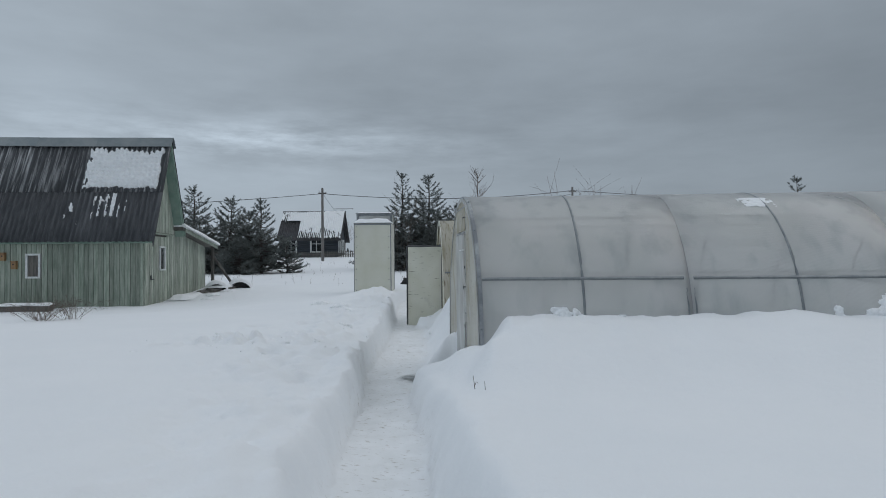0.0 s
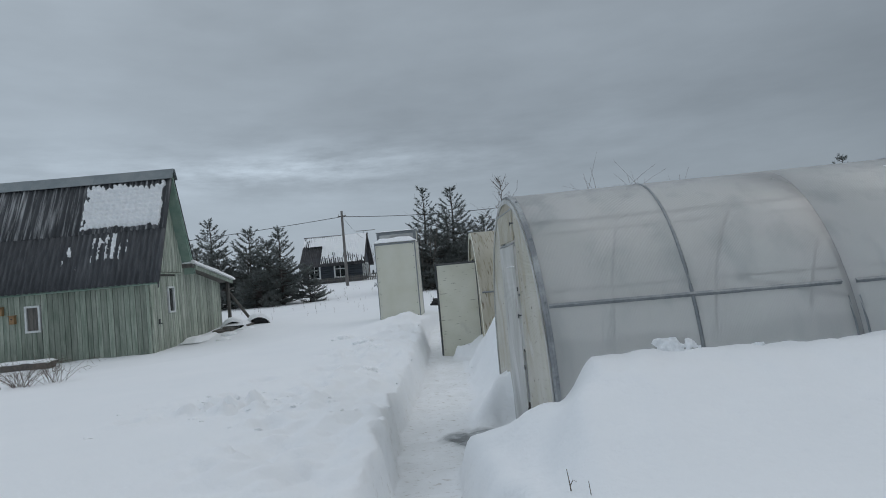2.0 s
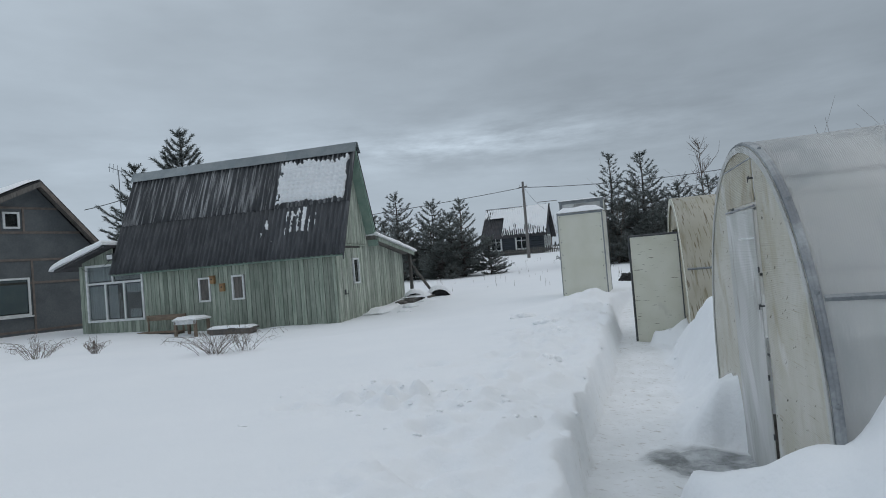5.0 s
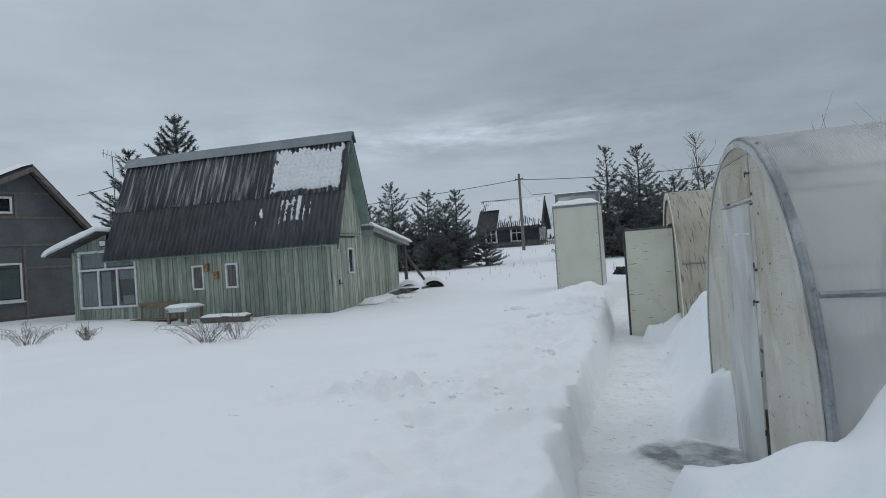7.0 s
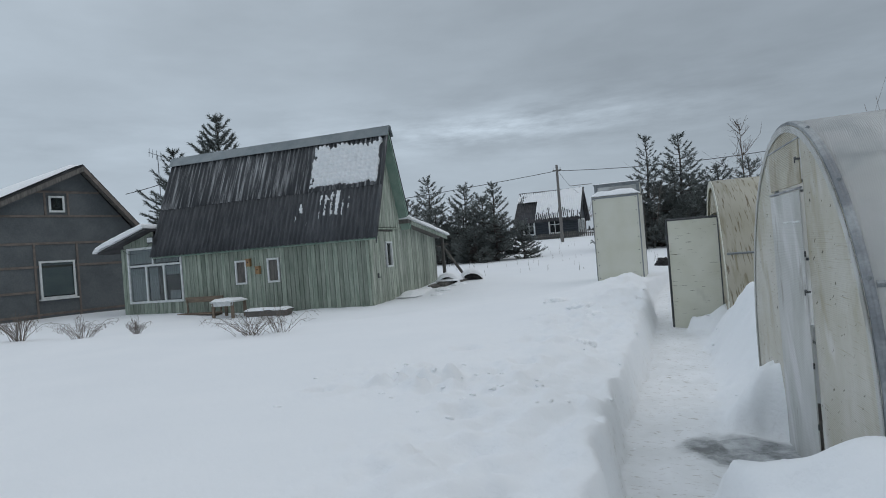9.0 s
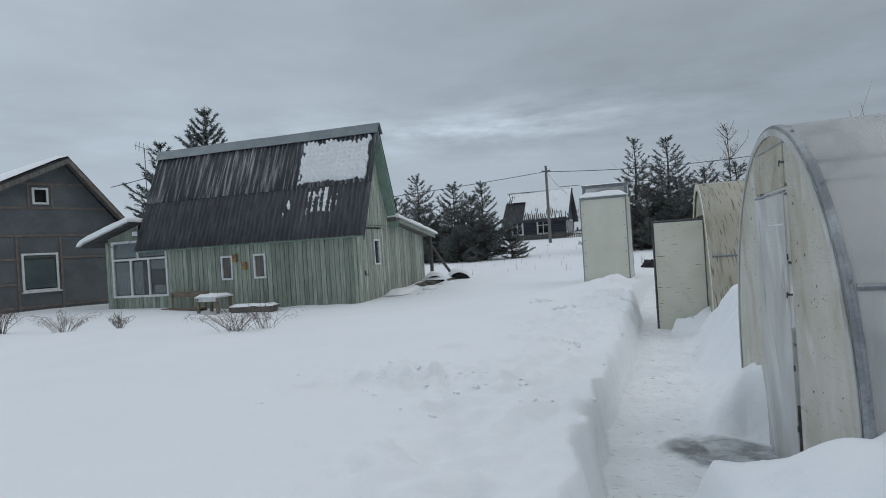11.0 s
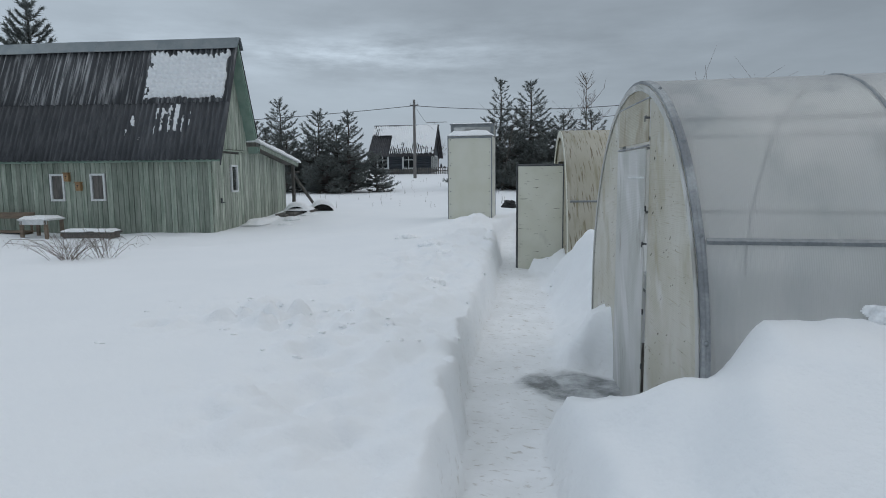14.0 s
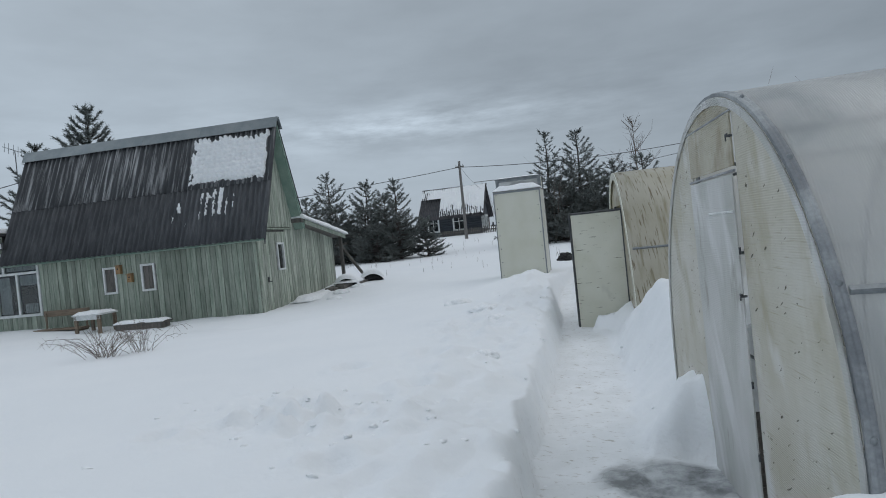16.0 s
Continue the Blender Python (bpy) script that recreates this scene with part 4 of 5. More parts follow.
# ridge capping in lengths
cuts = (-LEN - 0.05, -5.3, -3.6, -1.85, OV + 0.03)
for a, b in zip(cuts, cuts[1:]):
    o = random.uniform(-0.008, 0.008)
    prof = [(0, HALF - 0.20, TOP - 0.19 + o), (0, HALF - 0.05, TOP + 0.10 + o), (0, HALF + 0.05, TOP + 0.10 + o), (0, HALF + 0.20, TOP - 0.19 + o), (0, HALF + 0.19, TOP - 0.20 + o), (0, HALF, TOP + 0.085 + o), (0, HALF - 0.19, TOP - 0.20 + o)]
    part("ridge_cap", Shape().prism(prof, (a, 0, 0), (b + 0.03, 0, 0)), RIDGE, roof, "blue-grey sheet metal ridge cap")
# barge boards on the verge
for ya, yb in ((EAVE[0], HALF), (HALF, REAR[0])):
    za, zb = roof_z(ya), roof_z(yb)
    part("barge_board", Shape().prism([(0, ya, za - 0.14), (0, yb, zb - 0.14), (0, yb, zb - 0.01), (0, ya, za - 0.01)], (OV - 0.025, 0, 0), (OV, 0, 0)), DARKSTEEL if ya < 0 else GREEN, roof)
# lean-to roof behind
LT = [(0, 2.10, 2.66), (0, 5.55, 2.17), (0, 5.55, 2.09), (0, 2.10, 2.55)]
part("lean_to_roof", Shape().prism(LT, (-4.2, 0, 0), (0.34, 0, 0)), OLD, shed, "grey board lean-to roof")
part("fascia_board", Shape().prism([(0, 2.3, 2.61), (0, 5.56, 2.15), (0, 5.56, 2.03), (0, 2.3, 2.49)], (0.34, 0, 0), (0.37, 0, 0)), BOARD, shed)


def snow_slab(base, nu, nv, lu, lv, thick, seed):
    """A thick layer of snow with rounded edges on a sloping roof; base(u, v) gives the roof surface, lu and lv its size."""
    def spread(n, ln):
        edge = [0, 0.004, 0.015, 0.04, 0.09, 0.16]
        edge = [e / ln for e in edge if e < ln * 0.4]
        mid = [edge[-1] + (1 - 2 * edge[-1]) * k / n for k in range(1, n)]
        return edge + mid + [1 - e for e in reversed(edge)]

    rows = []
    for v in spread(nv, lv):
        row = []
        for u in spread(nu, lu):
            p = base(u, v)
            d = min(u * lu, (1 - u) * lu, v * lv, (1 - v) * lv) / (thick * 0.8)
            h = math.sqrt(max(0.0, 1 - (1 - min(1.0, d)) ** 2))
            bulge = 0.035 * fbm(p.x + seed, p.y, 2.2, 3) * (1 - min(1.0, d))
            row.append(p + Vector((bulge, bulge, thick * h * (0.85 + 0.22 * fbm(p.x + seed, p.y - seed, 1.3)))))
        rows.append(row)
    under = [[base(u, v) for u in (0, 1)] for v in (0, 1)]
    sh = Shape().sheet(rows).sheet(under[::-1])
    sh.smooth = True
    return sh


solid("roof_snow", snow_slab(lambda u, v: Vector((-4.1 + 4.55 * u, 2.12 + 3.52 * v, 2.66 - 3.52 * v * 0.142)), 12, 12, 4.5, 3.5, 0.15, 3.0), SNOW, "thick snow lying on the lean-to roof", "snow", HOUSE)

# snow left on the slate
def roof_snow(name, x0, x1, t0, t1, keep, thick, label):
    """Snow that clings to the slate where keep(x, t) says so."""
    nz = Vector((0, -SLOPE, 1)).normalized()
    nx, nt = int((x1 - x0) / 0.025), int((t1 - t0) * 3.4 / 0.03)
    sh, ids = Shape(), {}
    for j in range(nt + 1):
        for i in range(nx + 1):
            x, t = x0 + (x1 - x0) * i / nx, t0 + (t1 - t0) * j / nt
            k = keep(x, t)
            if k > -0.35:
                y = HALF + (EAVE[0] - HALF) * t
                h = thick * smooth(-0.15, 0.5, k) * (1 + 0.75 * math.sin(2 * math.pi * t * 3.4 / 0.14 + 3 * fbm(x, t, 2)) * smooth(0.1, 0.6, k))
                p = Vector((x, y, roof_z(y))) + nz * (wave(x) * (0.85 if k > 0.3 else 1) + 0.035 + h - (0.03 if k < -0.1 else 0))
                ids[i, j] = len(sh.v)
                sh.v.append(tuple(p))
    for (i, j) in ids:
        q = [(i, j), (i, j + 1), (i + 1, j + 1), (i + 1, j)]
        if all(c in ids for c in q):
            sh.f.append(tuple(ids[c] for c in q))
    sh.smooth = True
    return solid(name, sh, SNOW, label, "snow", HOUSE)


def patch_edge(x, t):
    d = min(x + 1.92, 0.17 - x, (t - 0.105) * 3.4, (0.485 - t) * 3.4)
    return d / 0.10 + 1.2 * fbm(x, t * 3, 3.2) + 0.4 * math.cos(2 * math.pi * x / 0.15)


roof_snow("roof_snow", -2.1, 0.3, 0.02, 0.55, patch_edge, 0.05, "square patch of packed snow left on the slate roof")


def streak(x, t):
    best = -1.0
    for cx, a, b, w in ((lambda q: (q[0], q[1] + 0.06, q[2] + 0.07, q[3] * 0.75))(c) for c in ((-1.52, 0.52, 0.72, 0.03), (-1.36, 0.52, 0.70, 0.025), (-1.16, 0.47, 0.73, 0.04), (-0.98, 0.48, 0.70, 0.075), (-0.82, 0.57, 0.70, 0.02), (-0.62, 0.55, 0.66, 0.02), (-2.15, 0.57, 0.66, 0.07), (-2.28, 0.66, 0.74, 0.03))):
        d = min(w - abs(x - cx - 0.02 * fbm(t, cx, 4)), (t - a) * 1.7, (b - t) * 1.7) / 0.035
        best = max(best, d)
    return best - 0.25 + 1.3 * fbm(x * 2, t * 4, 3.5, 4)


roof_snow("roof_snow", -2.5, -0.5, 0.48, 0.86, streak, 0.03, "thin streaks of snow in the slate valleys")

# veranda at the end
ver = thing("veranda", HOUSE, "glazed veranda of green boards with lace curtains and a snowy roof", "veranda")
vw = part("wall", Shape().box(-8.50, -6.32, 0.02, 0.10, -0.2, 0.66), OLD, ver)
boards(-8.52, -6.30, 0.15, -0.1, lambda x: 0.72, 0.022, [], "x", 0.02, vw)
boards(-8.72, -8.46, 0.13, -0.1, lambda x: 2.45, 0.03, [], "x", 0.03, vw)
boards(-8.60, -7.40, 0.16, 2.46, lambda x: 2.55 + (x + 8.6) * 0.31, 0.022, [], "x", 0.02, vw)
framed("veranda_window", ver, -8.46, -6.33, 0.70, 2.46, bar=0.07, mull=((-7.74, 0.77, 1.86), (-7.05, 0.77, 1.86), (-7.45, 1.9, 2.4)), trans=(1.88,), back=INNER_SHADE, proud=0.04)
for a, b, z0, z1 in ((-8.38, -7.78, 0.8, 1.80), (-7.66, -7.32, 0.8, 1.80), (-8.38, -7.48, 1.95, 2.4), (-7.4, -6.42, 1.95, 2.4), (-7.0, -6.42, 1.55, 1.82), (-6.9, -6.5, 0.8, 1.05)):
    n = 24
    rows = [[(a + (b - a) * i / n, 0.032 + 0.007 * math.sin(i * 1.9), z) for i in range(n + 1)] for z in (z0, z1)]
    part("curtain", Shape().sheet(rows), CURTAIN, ver, "white lace curtain")
side = Shape().prism([(-8.52, 0.1, -0.2), (-8.52, 3.4, -0.2), (-8.52, 3.4, 2.5), (-8.52, 0.1, 2.5)], (0, 0, 0), (0.08, 0, 0))
part("side_wall", side, OLD, ver)
part("back_wall", Shape().box(-8.5, -6.3, 3.3, 3.4, -0.2, 3.0), OLD, ver)
part("roof", Shape().prism([(-9.35, 0, 2.34), (-7.41, 0, 2.95), (-7.41, 0, 3.02), (-9.35, 0, 2.41)], (0, -0.32, 0), (0, 3.4, 0)), TAR, ver)
solid("roof_snow", snow_slab(lambda u, v: Vector((-9.48 + 2.06 * u, -0.42 + 3.8 * v, 2.38 + 0.648 * u)), 16, 10, 2.06, 3.8, 0.24, 7.0), SNOW, "thick soft snow drooping over the veranda roof", "snow", HOUSE)
lamp = thing("floodlight", HOUSE @ Matrix.Translation((-7.38, -0.10, 2.66)), "small square floodlight on the veranda gable, switched off", "lamp")
part("housing", Shape().box(-0.13, 0.13, -0.05, 0.03, -0.10, 0.10, 0.015), DARKSTEEL, lamp)
part("glass", Shape().box(-0.10, 0.10, -0.056, -0.051, -0.07, 0.07), WHITE, lamp, "pale reflector glass")
part("bracket", Shape().tube([(0, 0.02, -0.02), (0, 0.14, -0.06)], 0.015), DARKSTEEL, lamp)
solid("cable", Shape().tube([(-8.6, -0.06, 2.42), (-8.3, -0.12, 2.28), (-7.95, -0.12, 2.26), (-7.6, -0.12, 2.42), (-7.4, -0.06, 2.62)], 0.008, 4), WIRE, "thin black cable sagging to the floodlight", "cable", HOUSE)

# nest boxes on the front wall
nest = thing("birdhouse", HOUSE @ Matrix.Translation((-3.86, -0.03, 1.60)), "small orange wooden birdhouse nailed to the boards", "birdhouse", "birdhouses on the shed wall")
part("box", Shape().box(-0.065, 0.065, -0.11, 0, 0, 0.21, 0.006), ORANGE, nest)
part("roof", Shape().box(-0.075, 0.075, -0.14, 0.0, 0.21, 0.23, 0.004), ORANGE, nest)
# A dark disc on the closed front stands for the shaded entrance hole.
part("entrance_shade", Shape().tube([(0, -0.109, 0.13), (0, -0.114, 0.13)], 0.022, 12), INNER_SHADE, nest)
part("perch", Shape().tube([(0, -0.11, 0.08), (0, -0.15, 0.08)], 0.007, 5), ORANGE, nest)
copy_thing(nest, HOUSE @ Matrix.Translation((-3.55, -0.03, 1.36)))

# bench, table and low bench before the wall
bench = thing("bench", HOUSE @ Matrix.Translation((-5.38, -0.45, 0.16)), "brown wooden garden bench with a single back board", "bench")
part("back_board", Shape().box(-0.68, 0.68, 0.16, 0.20, 0.50, 0.66, 0.006), RAW, bench)
part("seat_board", Shape().box(-0.70, 0.70, -0.22, 0.12, 0.16, 0.20, 0.006), RAW, bench)
for x in (-0.6, 0.6):
    part("leg", Shape().box(x - 0.03, x + 0.03, -0.18, 0.16, -0.3, 0.16, 0.005), RAW, bench)
    part("back_post", Shape().box(x - 0.025, x + 0.025, 0.13, 0.16, 0.16, 0.60, 0.004), RAW, bench)
table = thing("garden_table", HOUSE @ Matrix.Translation((-4.05, -0.85, 0.20)), "small white-edged wooden garden table covered with snow", "table")
part("tabletop", Shape().box(-0.39, 0.39, -0.33, 0.33, 0.46, 0.50, 0.006), WHITE, table)
part("apron", Shape().box(-0.36, 0.36, -0.30, -0.27, 0.36, 0.46, 0.004), WHITE, table)
for x in (-0.32, 0.32):
    for y in (-0.27, 0.27):
        part("leg", Shape().box(x - 0.04, x + 0.04, y - 0.03, y + 0.03, -0.3, 0.46, 0.005), RAW, table)
solid("snow_cushion", cushion(-4.43, -3.67, -1.17, -0.53, 0.70, 0.08, seed=8), SNOW, "cushion of snow on the garden table", "snow", HOUSE)
low = thing("low_bench", HOUSE @ Matrix.Translation((-2.75, -0.85, 0.14)), "low dark wooden bench buried to its seat in snow", "bench")
part("seat_board", Shape().box(-0.68, 0.68, -0.20, 0.20, 0.20, 0.25, 0.006), OLD, low)
part("side_rail", Shape().box(-0.63, 0.63, -0.19, -0.15, 0.08, 0.20, 0.005), OLD, low)
for x in (-0.57, 0.57):
    part("leg", Shape().box(x - 0.05, x + 0.05, -0.17, 0.17, -0.3, 0.20, 0.005), OLD, low)
solid("snow_cushion", cushion(-3.42, -2.08, -1.06, -0.66, 0.39, 0.07, seed=11), SNOW, "snow along the low bench", "snow", HOUSE)

# beside the shed's far corner: lean-to post, leaning pole, tyres, planks
post = solid("lean_to_post", Shape().box(-0.05, 0.05, -0.05, 0.05, -0.5, 2.12, 0.008), OLD, "grey wooden post under the lean-to roof", "post", HOUSE @ Matrix.Translation((0.22, 5.45, 0)))
solid("leaning_pole", Shape().tube([(-12.0, 21.45, 1.85), (-11.33, 21.87, 0.62)], 0.05, 8), OLD, "dark pole leaning in the snow", "pole")
solid("pole_crossbar", Shape().tube([(-12.15, 21.4, 1.80), (-11.8, 21.6, 1.86)], 0.035, 6), OLD, "short dark bar on the leaning pole", "bar")


def tyre(m, label):
    """A half-buried tyre: a rounded ring with a tread, a black disc standing for the shade in its opening."""
    sh, n, k = Shape(), 36, 10
    R, r = 0.30, 0.11
    rows = [[((R + r * math.cos(b)) * math.cos(a), r * 1.1 * math.sin(b), (R + r * math.cos(b)) * math.sin(a)) for b in (2 * math.pi * j / k for j in range(k + 1))] for a in (2 * math.pi * i / n for i in range(n + 1))]
    sh.sheet(rows)
    sh.smooth = True
    t = thing("tyre", m, label, "tyre", "tyres in the snow")
    part("casing", sh, RUBBER, t)
    part("hollow_shade", Shape().tube([(0, -0.02, 0), (0, 0.02, 0)], 0.28, 24), RUBBER, t)
    return t


tyre(pose(-11.02, 20.15, 0.36, 0, 0, 25), "black tyre half buried beside the shed, capped with snow")
tyre(pose(-10.66, 21.1, 0.40, 0, 0, 30), "black tyre half buried in a snowdrift")


def arc_cap(m, R, seed):
    """Snow lying along the top of a buried ring."""
    rows = []
    for a in np.linspace(0.45, math.pi - 0.35, 17):
        e = math.sin((a - 0.45) / (math.pi - 0.8) * math.pi) ** 0.5
        rows.append([m @ Vector(((R + h * e) * math.cos(a), y, (R + h * e) * math.sin(a))) for y, h in ((-0.20, -0.02), (-0.16, 0.08), (0, 0.13 + 0.03 * fbm(a, seed, 2)), (0.2, 0.08), (0.5, -0.1))])
    sh = Shape().sheet(rows)
    sh.smooth = True
    return solid("snow_cushion", sh, SNOW, "cap of snow over the half-buried tyre", "snow")


arc_cap(pose(-11.02, 20.15, 0.36, 0, 0, 25), 0.41, 1.0)
arc_cap(pose(-10.66, 21.1, 0.40, 0, 0, 30), 0.41, 4.0)
for k, (x, y, z, a, ln) in enumerate(((1.05, 4.5, 0.62, 72, 2.0), (0.60, 4.2, 0.56, 84, 1.8))):
    solid("plank", Shape().box(-ln / 2, ln / 2, -0.16, 0.16, -0.18, 0.02, 0.008), OLD, "grey plank lying by the shed under snow", "plank", HOUSE @ pose(x, y, z, 4, -3, a), "planks by the shed")
solid("snow_cushion", cushion(0.45, 1.20, 3.7, 5.2, 0.64, 0.09, seed=21), SNOW, "snow lying on the planks", "snow", HOUSE)
solid("snow_cushion", cushion(0.08, 0.70, 1.3, 3.4, 0.36, 0.16, seed=31), SNOW, "smooth heap of snow against the shed wall", "snow", HOUSE)

# ---- grey house beyond the veranda ----
GREY = pose(-23.14, 14.9, 0, 0, 0, 85)
grey = thing("house", GREY, "grey house clad in felt boards with brown laths and white windows", "house")
GA, GE, GW = 5.62, 3.10, 2.20
body = Shape().prism([(-4.4, 0, -0.2), (1.95, 0, -0.2), (1.95, 0, GE + 0.15), (0, 0, GA - 0.08), (-4.4, 0, 3.35)], (0, 0, 0), (0, 6, 0))
wall = part("wall", body, FELT, grey)
for z in (0.50, 1.30, 2.15, 2.95, 3.90, 4.75):
    hi = min(1.93, (GA - 0.10 - z) / ((GA - GE) / GW)) if z > GE else 1.93
    lo = -min(4.3, (GA - 0.10 - z) / 0.5)
    if z == 1.30:
        hi = -1.56
    part("lath", Shape().box(lo, hi, -0.03, 0.0, z - 0.04, z + 0.04, 0.004), LATH, wall)
for x, a, b in ((-3.1, 0.0, 2.95), (-1.60, 0.0, 2.95), (-0.24, 0.0, 2.95), (-1.16, 3.9, 4.75), (-0.42, 3.9, 4.75)):
    part("lath", Shape().box(x - 0.035, x + 0.035, -0.034, -0.004, a, b, 0.004), LATH, wall)


def far_window(parent, x0, x1, z0, z1, bar=0.07, mulls=(), trans=(), back=INNER_SHADE):
    w = part("window", Shape().box(x0, x1, -0.02, 0.0, z0, z1), back, parent)
    fr = Shape().box(x0 - bar, x0, -0.06, 0.0, z0 - bar, z1 + bar, 0.005).box(x1, x1 + bar, -0.06, 0.0, z0 - bar, z1 + bar, 0.005)
    fr.box(x0, x1, -0.06, 0.0, z1, z1 + bar, 0.005).box(x0, x1, -0.06, 0.0, z0 - bar, z0, 0.005)
    part("window_frame", fr, WHITE, w)
    for x in mulls:
        part("glazing_bar", Shape().box(x - 0.03, x + 0.03, -0.05, 0.0, z0, z1), WHITE, w)
    for z in trans:
        part("glazing_bar", Shape().box(x0, x1, -0.05, 0.0, z - 0.03, z + 0.03), WHITE, w)
    p = part("pane", Shape().box(x0, x1, -0.036, -0.032, z0, z1), GLASS, w)
    p.visible_shadow = False
    return w


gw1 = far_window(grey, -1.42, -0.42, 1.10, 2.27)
part("curtain", Shape().sheet([[(-1.40 + 0.096 * i, -0.024 + 0.004 * math.sin(i * 2.1), z) for i in range(11)] for z in (1.14, 2.26)]), RIDGE, gw1, "dim grey curtain")
part("sill", Shape().box(-1.55, -0.30, -0.12, 0.0, 0.98, 1.03, 0.006), WHITE, gw1)
far_window(grey, -0.98, -0.61, 4.10, 4.54)
for s in (1, -1):
    w = GW + 0.15 if s > 0 else 4.6
    drop = (GA - GE) / GW if s > 0 else 0.5
    r = part("roof_slope", Shape().prism([(0, 0, GA), (s * w, 0, GA - drop * w), (s * w, 0, GA - drop * w + 0.10), (0, 0, GA + 0.10)], (0, -0.45, 0), (0, 6.3, 0)), TAR, grey)
    part("barge_board", Shape().prism([(0, 0, GA - 0.16), (s * w, 0, GA - drop * w - 0.16), (s * w, 0, GA - drop * w + 0.02), (0, 0, GA + 0.02)], (0, -0.50, 0), (0, -0.455, 0)), LATH if s > 0 else OLD, r)
    part("soffit", Shape().prism([(0, 0, GA - 0.05), (s * w, 0, GA - drop * w - 0.05), (s * w, 0, GA - drop * w - 0.01), (0, 0, GA - 0.01)], (0, -0.44, 0), (0, -0.02, 0)), OLD, r)
rows = [[(x, y, GA + 0.10 + x * drop + (0.16 if -4.3 < x < -0.05 else 0.0) * (1 if y > -0.4 else 0.3)) for x in np.linspace(-4.5, 0.0, 14)] for y in (-0.52, -0.3, 0.5, 2, 4, 6.2)]
sh = Shape().sheet(rows)
sh.smooth = True
solid("roof_snow", sh, SNOW, "snow on the slope of the grey house", "snow", GREY)

# ---- far house, fence, poles and wires ----
FAR = pose(-19.0, 54.4, 0, 0, 0, 12)
far = thing("house", FAR, "small dark log house with white windows under a snowy slate roof", "house")
fz0, fze, fzr, flen, fdep = 1.6, 3.95, 6.35, 5.1, 5.6
fbody = part("wall", Shape().prism([(0, 0, fz0), (0, fdep, fz0), (0, fdep, fze), (0, fdep / 2, fzr - 0.1), (0, 0, fze)], (-flen, 0, 0), (0, 0, 0)), BLUEWALL, far)
for k in range(11):
    part("log", Shape().tube([(-flen - 0.1, -0.02, fz0 + 0.11 + 0.21 * k), (0.12, -0.02, fz0 + 0.11 + 0.21 * k)], 0.11, 8), BLUEWALL, fbody)
far_window(far, -2.28, -1.42, 2.52, 3.55, bar=0.14, mulls=(-1.85,), trans=(3.2,)).location.y = -0.13
far_window(far, -4.55, -3.75, 2.52, 3.55, bar=0.14, mulls=(-4.15,), trans=(3.2,)).location.y = -0.13
for y in (1.0, 2.6, 4.2):
    w = far_window(far, -0.4, 0.4, 2.52, 3.55, bar=0.12, mulls=(0,))
    w.matrix_basis = pose(0.02, y, 0, 0, 0, 90)
for s in (0, 1):
    ya, yb = (-0.55, fdep / 2) if s == 0 else (fdep + 0.55, fdep / 2)
    za = fze - 0.45
    n = 46
    xs = np.linspace(-flen - 0.35, 0.45, n * 4)
    rr = [[(x, y, z + 0.04 * math.cos(2 * math.pi * x / 0.17)) for x in xs] for y, z in ((ya, za), ((ya + yb) / 2, (za + fzr) / 2), (yb, fzr))]
    r = part("roof_slope", Shape().sheet(rr if s == 0 else rr[::-1], 0.03), TAR, far, "dark corrugated roof slope")
part("gable_board", Shape().prism([(0, -0.55, fze - 0.62), (0, fdep / 2, fzr - 0.18), (0, fdep / 2, fzr + 0.03), (0, -0.55, fze - 0.40)], (0.42, 0, 0), (0.47, 0, 0)), TAR, far)
part("ridge_cap", Shape().prism([(0, fdep / 2 - 0.15, fzr - 0.03), (0, fdep / 2, fzr + 0.10), (0, fdep / 2 + 0.15, fzr - 0.03)], (-flen - 0.4, 0, 0), (0.5, 0, 0)), TAR, far)
# snow on its roof, slid down in ribs
sh, ids = Shape(), {}
nx, nt = 150, 46
for j in range(nt + 1):
    for i in range(nx + 1):
        x, t = -flen - 0.3 + (flen + 0.7) * i / nx, j / nt
        k = fbm(x, t * 4, 0.9, 4) * 0.55 + 0.85 + 0.25 * (x + 2.4) / 2.8 - 1.8 * smooth(0.05, 0.025, t)
        k -= (0.42 + 0.65 * math.cos(2 * math.pi * x / 0.17)) * (0.40 + 0.8 * smooth(0.40, 0.90, t))
        if x < -3.6 and 0.40 < t:
            k -= 1.2
        if k > 0.0 and t < 0.985:
            y = fdep / 2 + (-0.55 - fdep / 2) * t
            z = fzr + (fze - 0.45 - fzr) * t
            ids[i, j] = len(sh.v)
            sh.v.append((x, y - 0.06, z + 0.11 + 0.10 * smooth(0, 0.5, k)))
for (i, j) in ids:
    q = [(i, j), (i, j + 1), (i + 1, j + 1), (i + 1, j)]
    if all(c in ids for c in q):
        sh.f.append(tuple(ids[c] for c in q))
solid("roof_snow", sh, SNOW, "patchy snow sliding in ribs off the far roof", "snow", FAR)
mast = solid("roof_aerial", Shape().tube([(0.1, fdep / 2, fzr), (0.1, fdep / 2, fzr + 0.35)], 0.02, 5).tube([(-0.6, fdep / 2, fzr + 0.3), (1.2, fdep / 2, fzr + 0.3)], 0.03, 5), OLD, "thin aerial rod on the far roof ridge", "aerial", FAR)

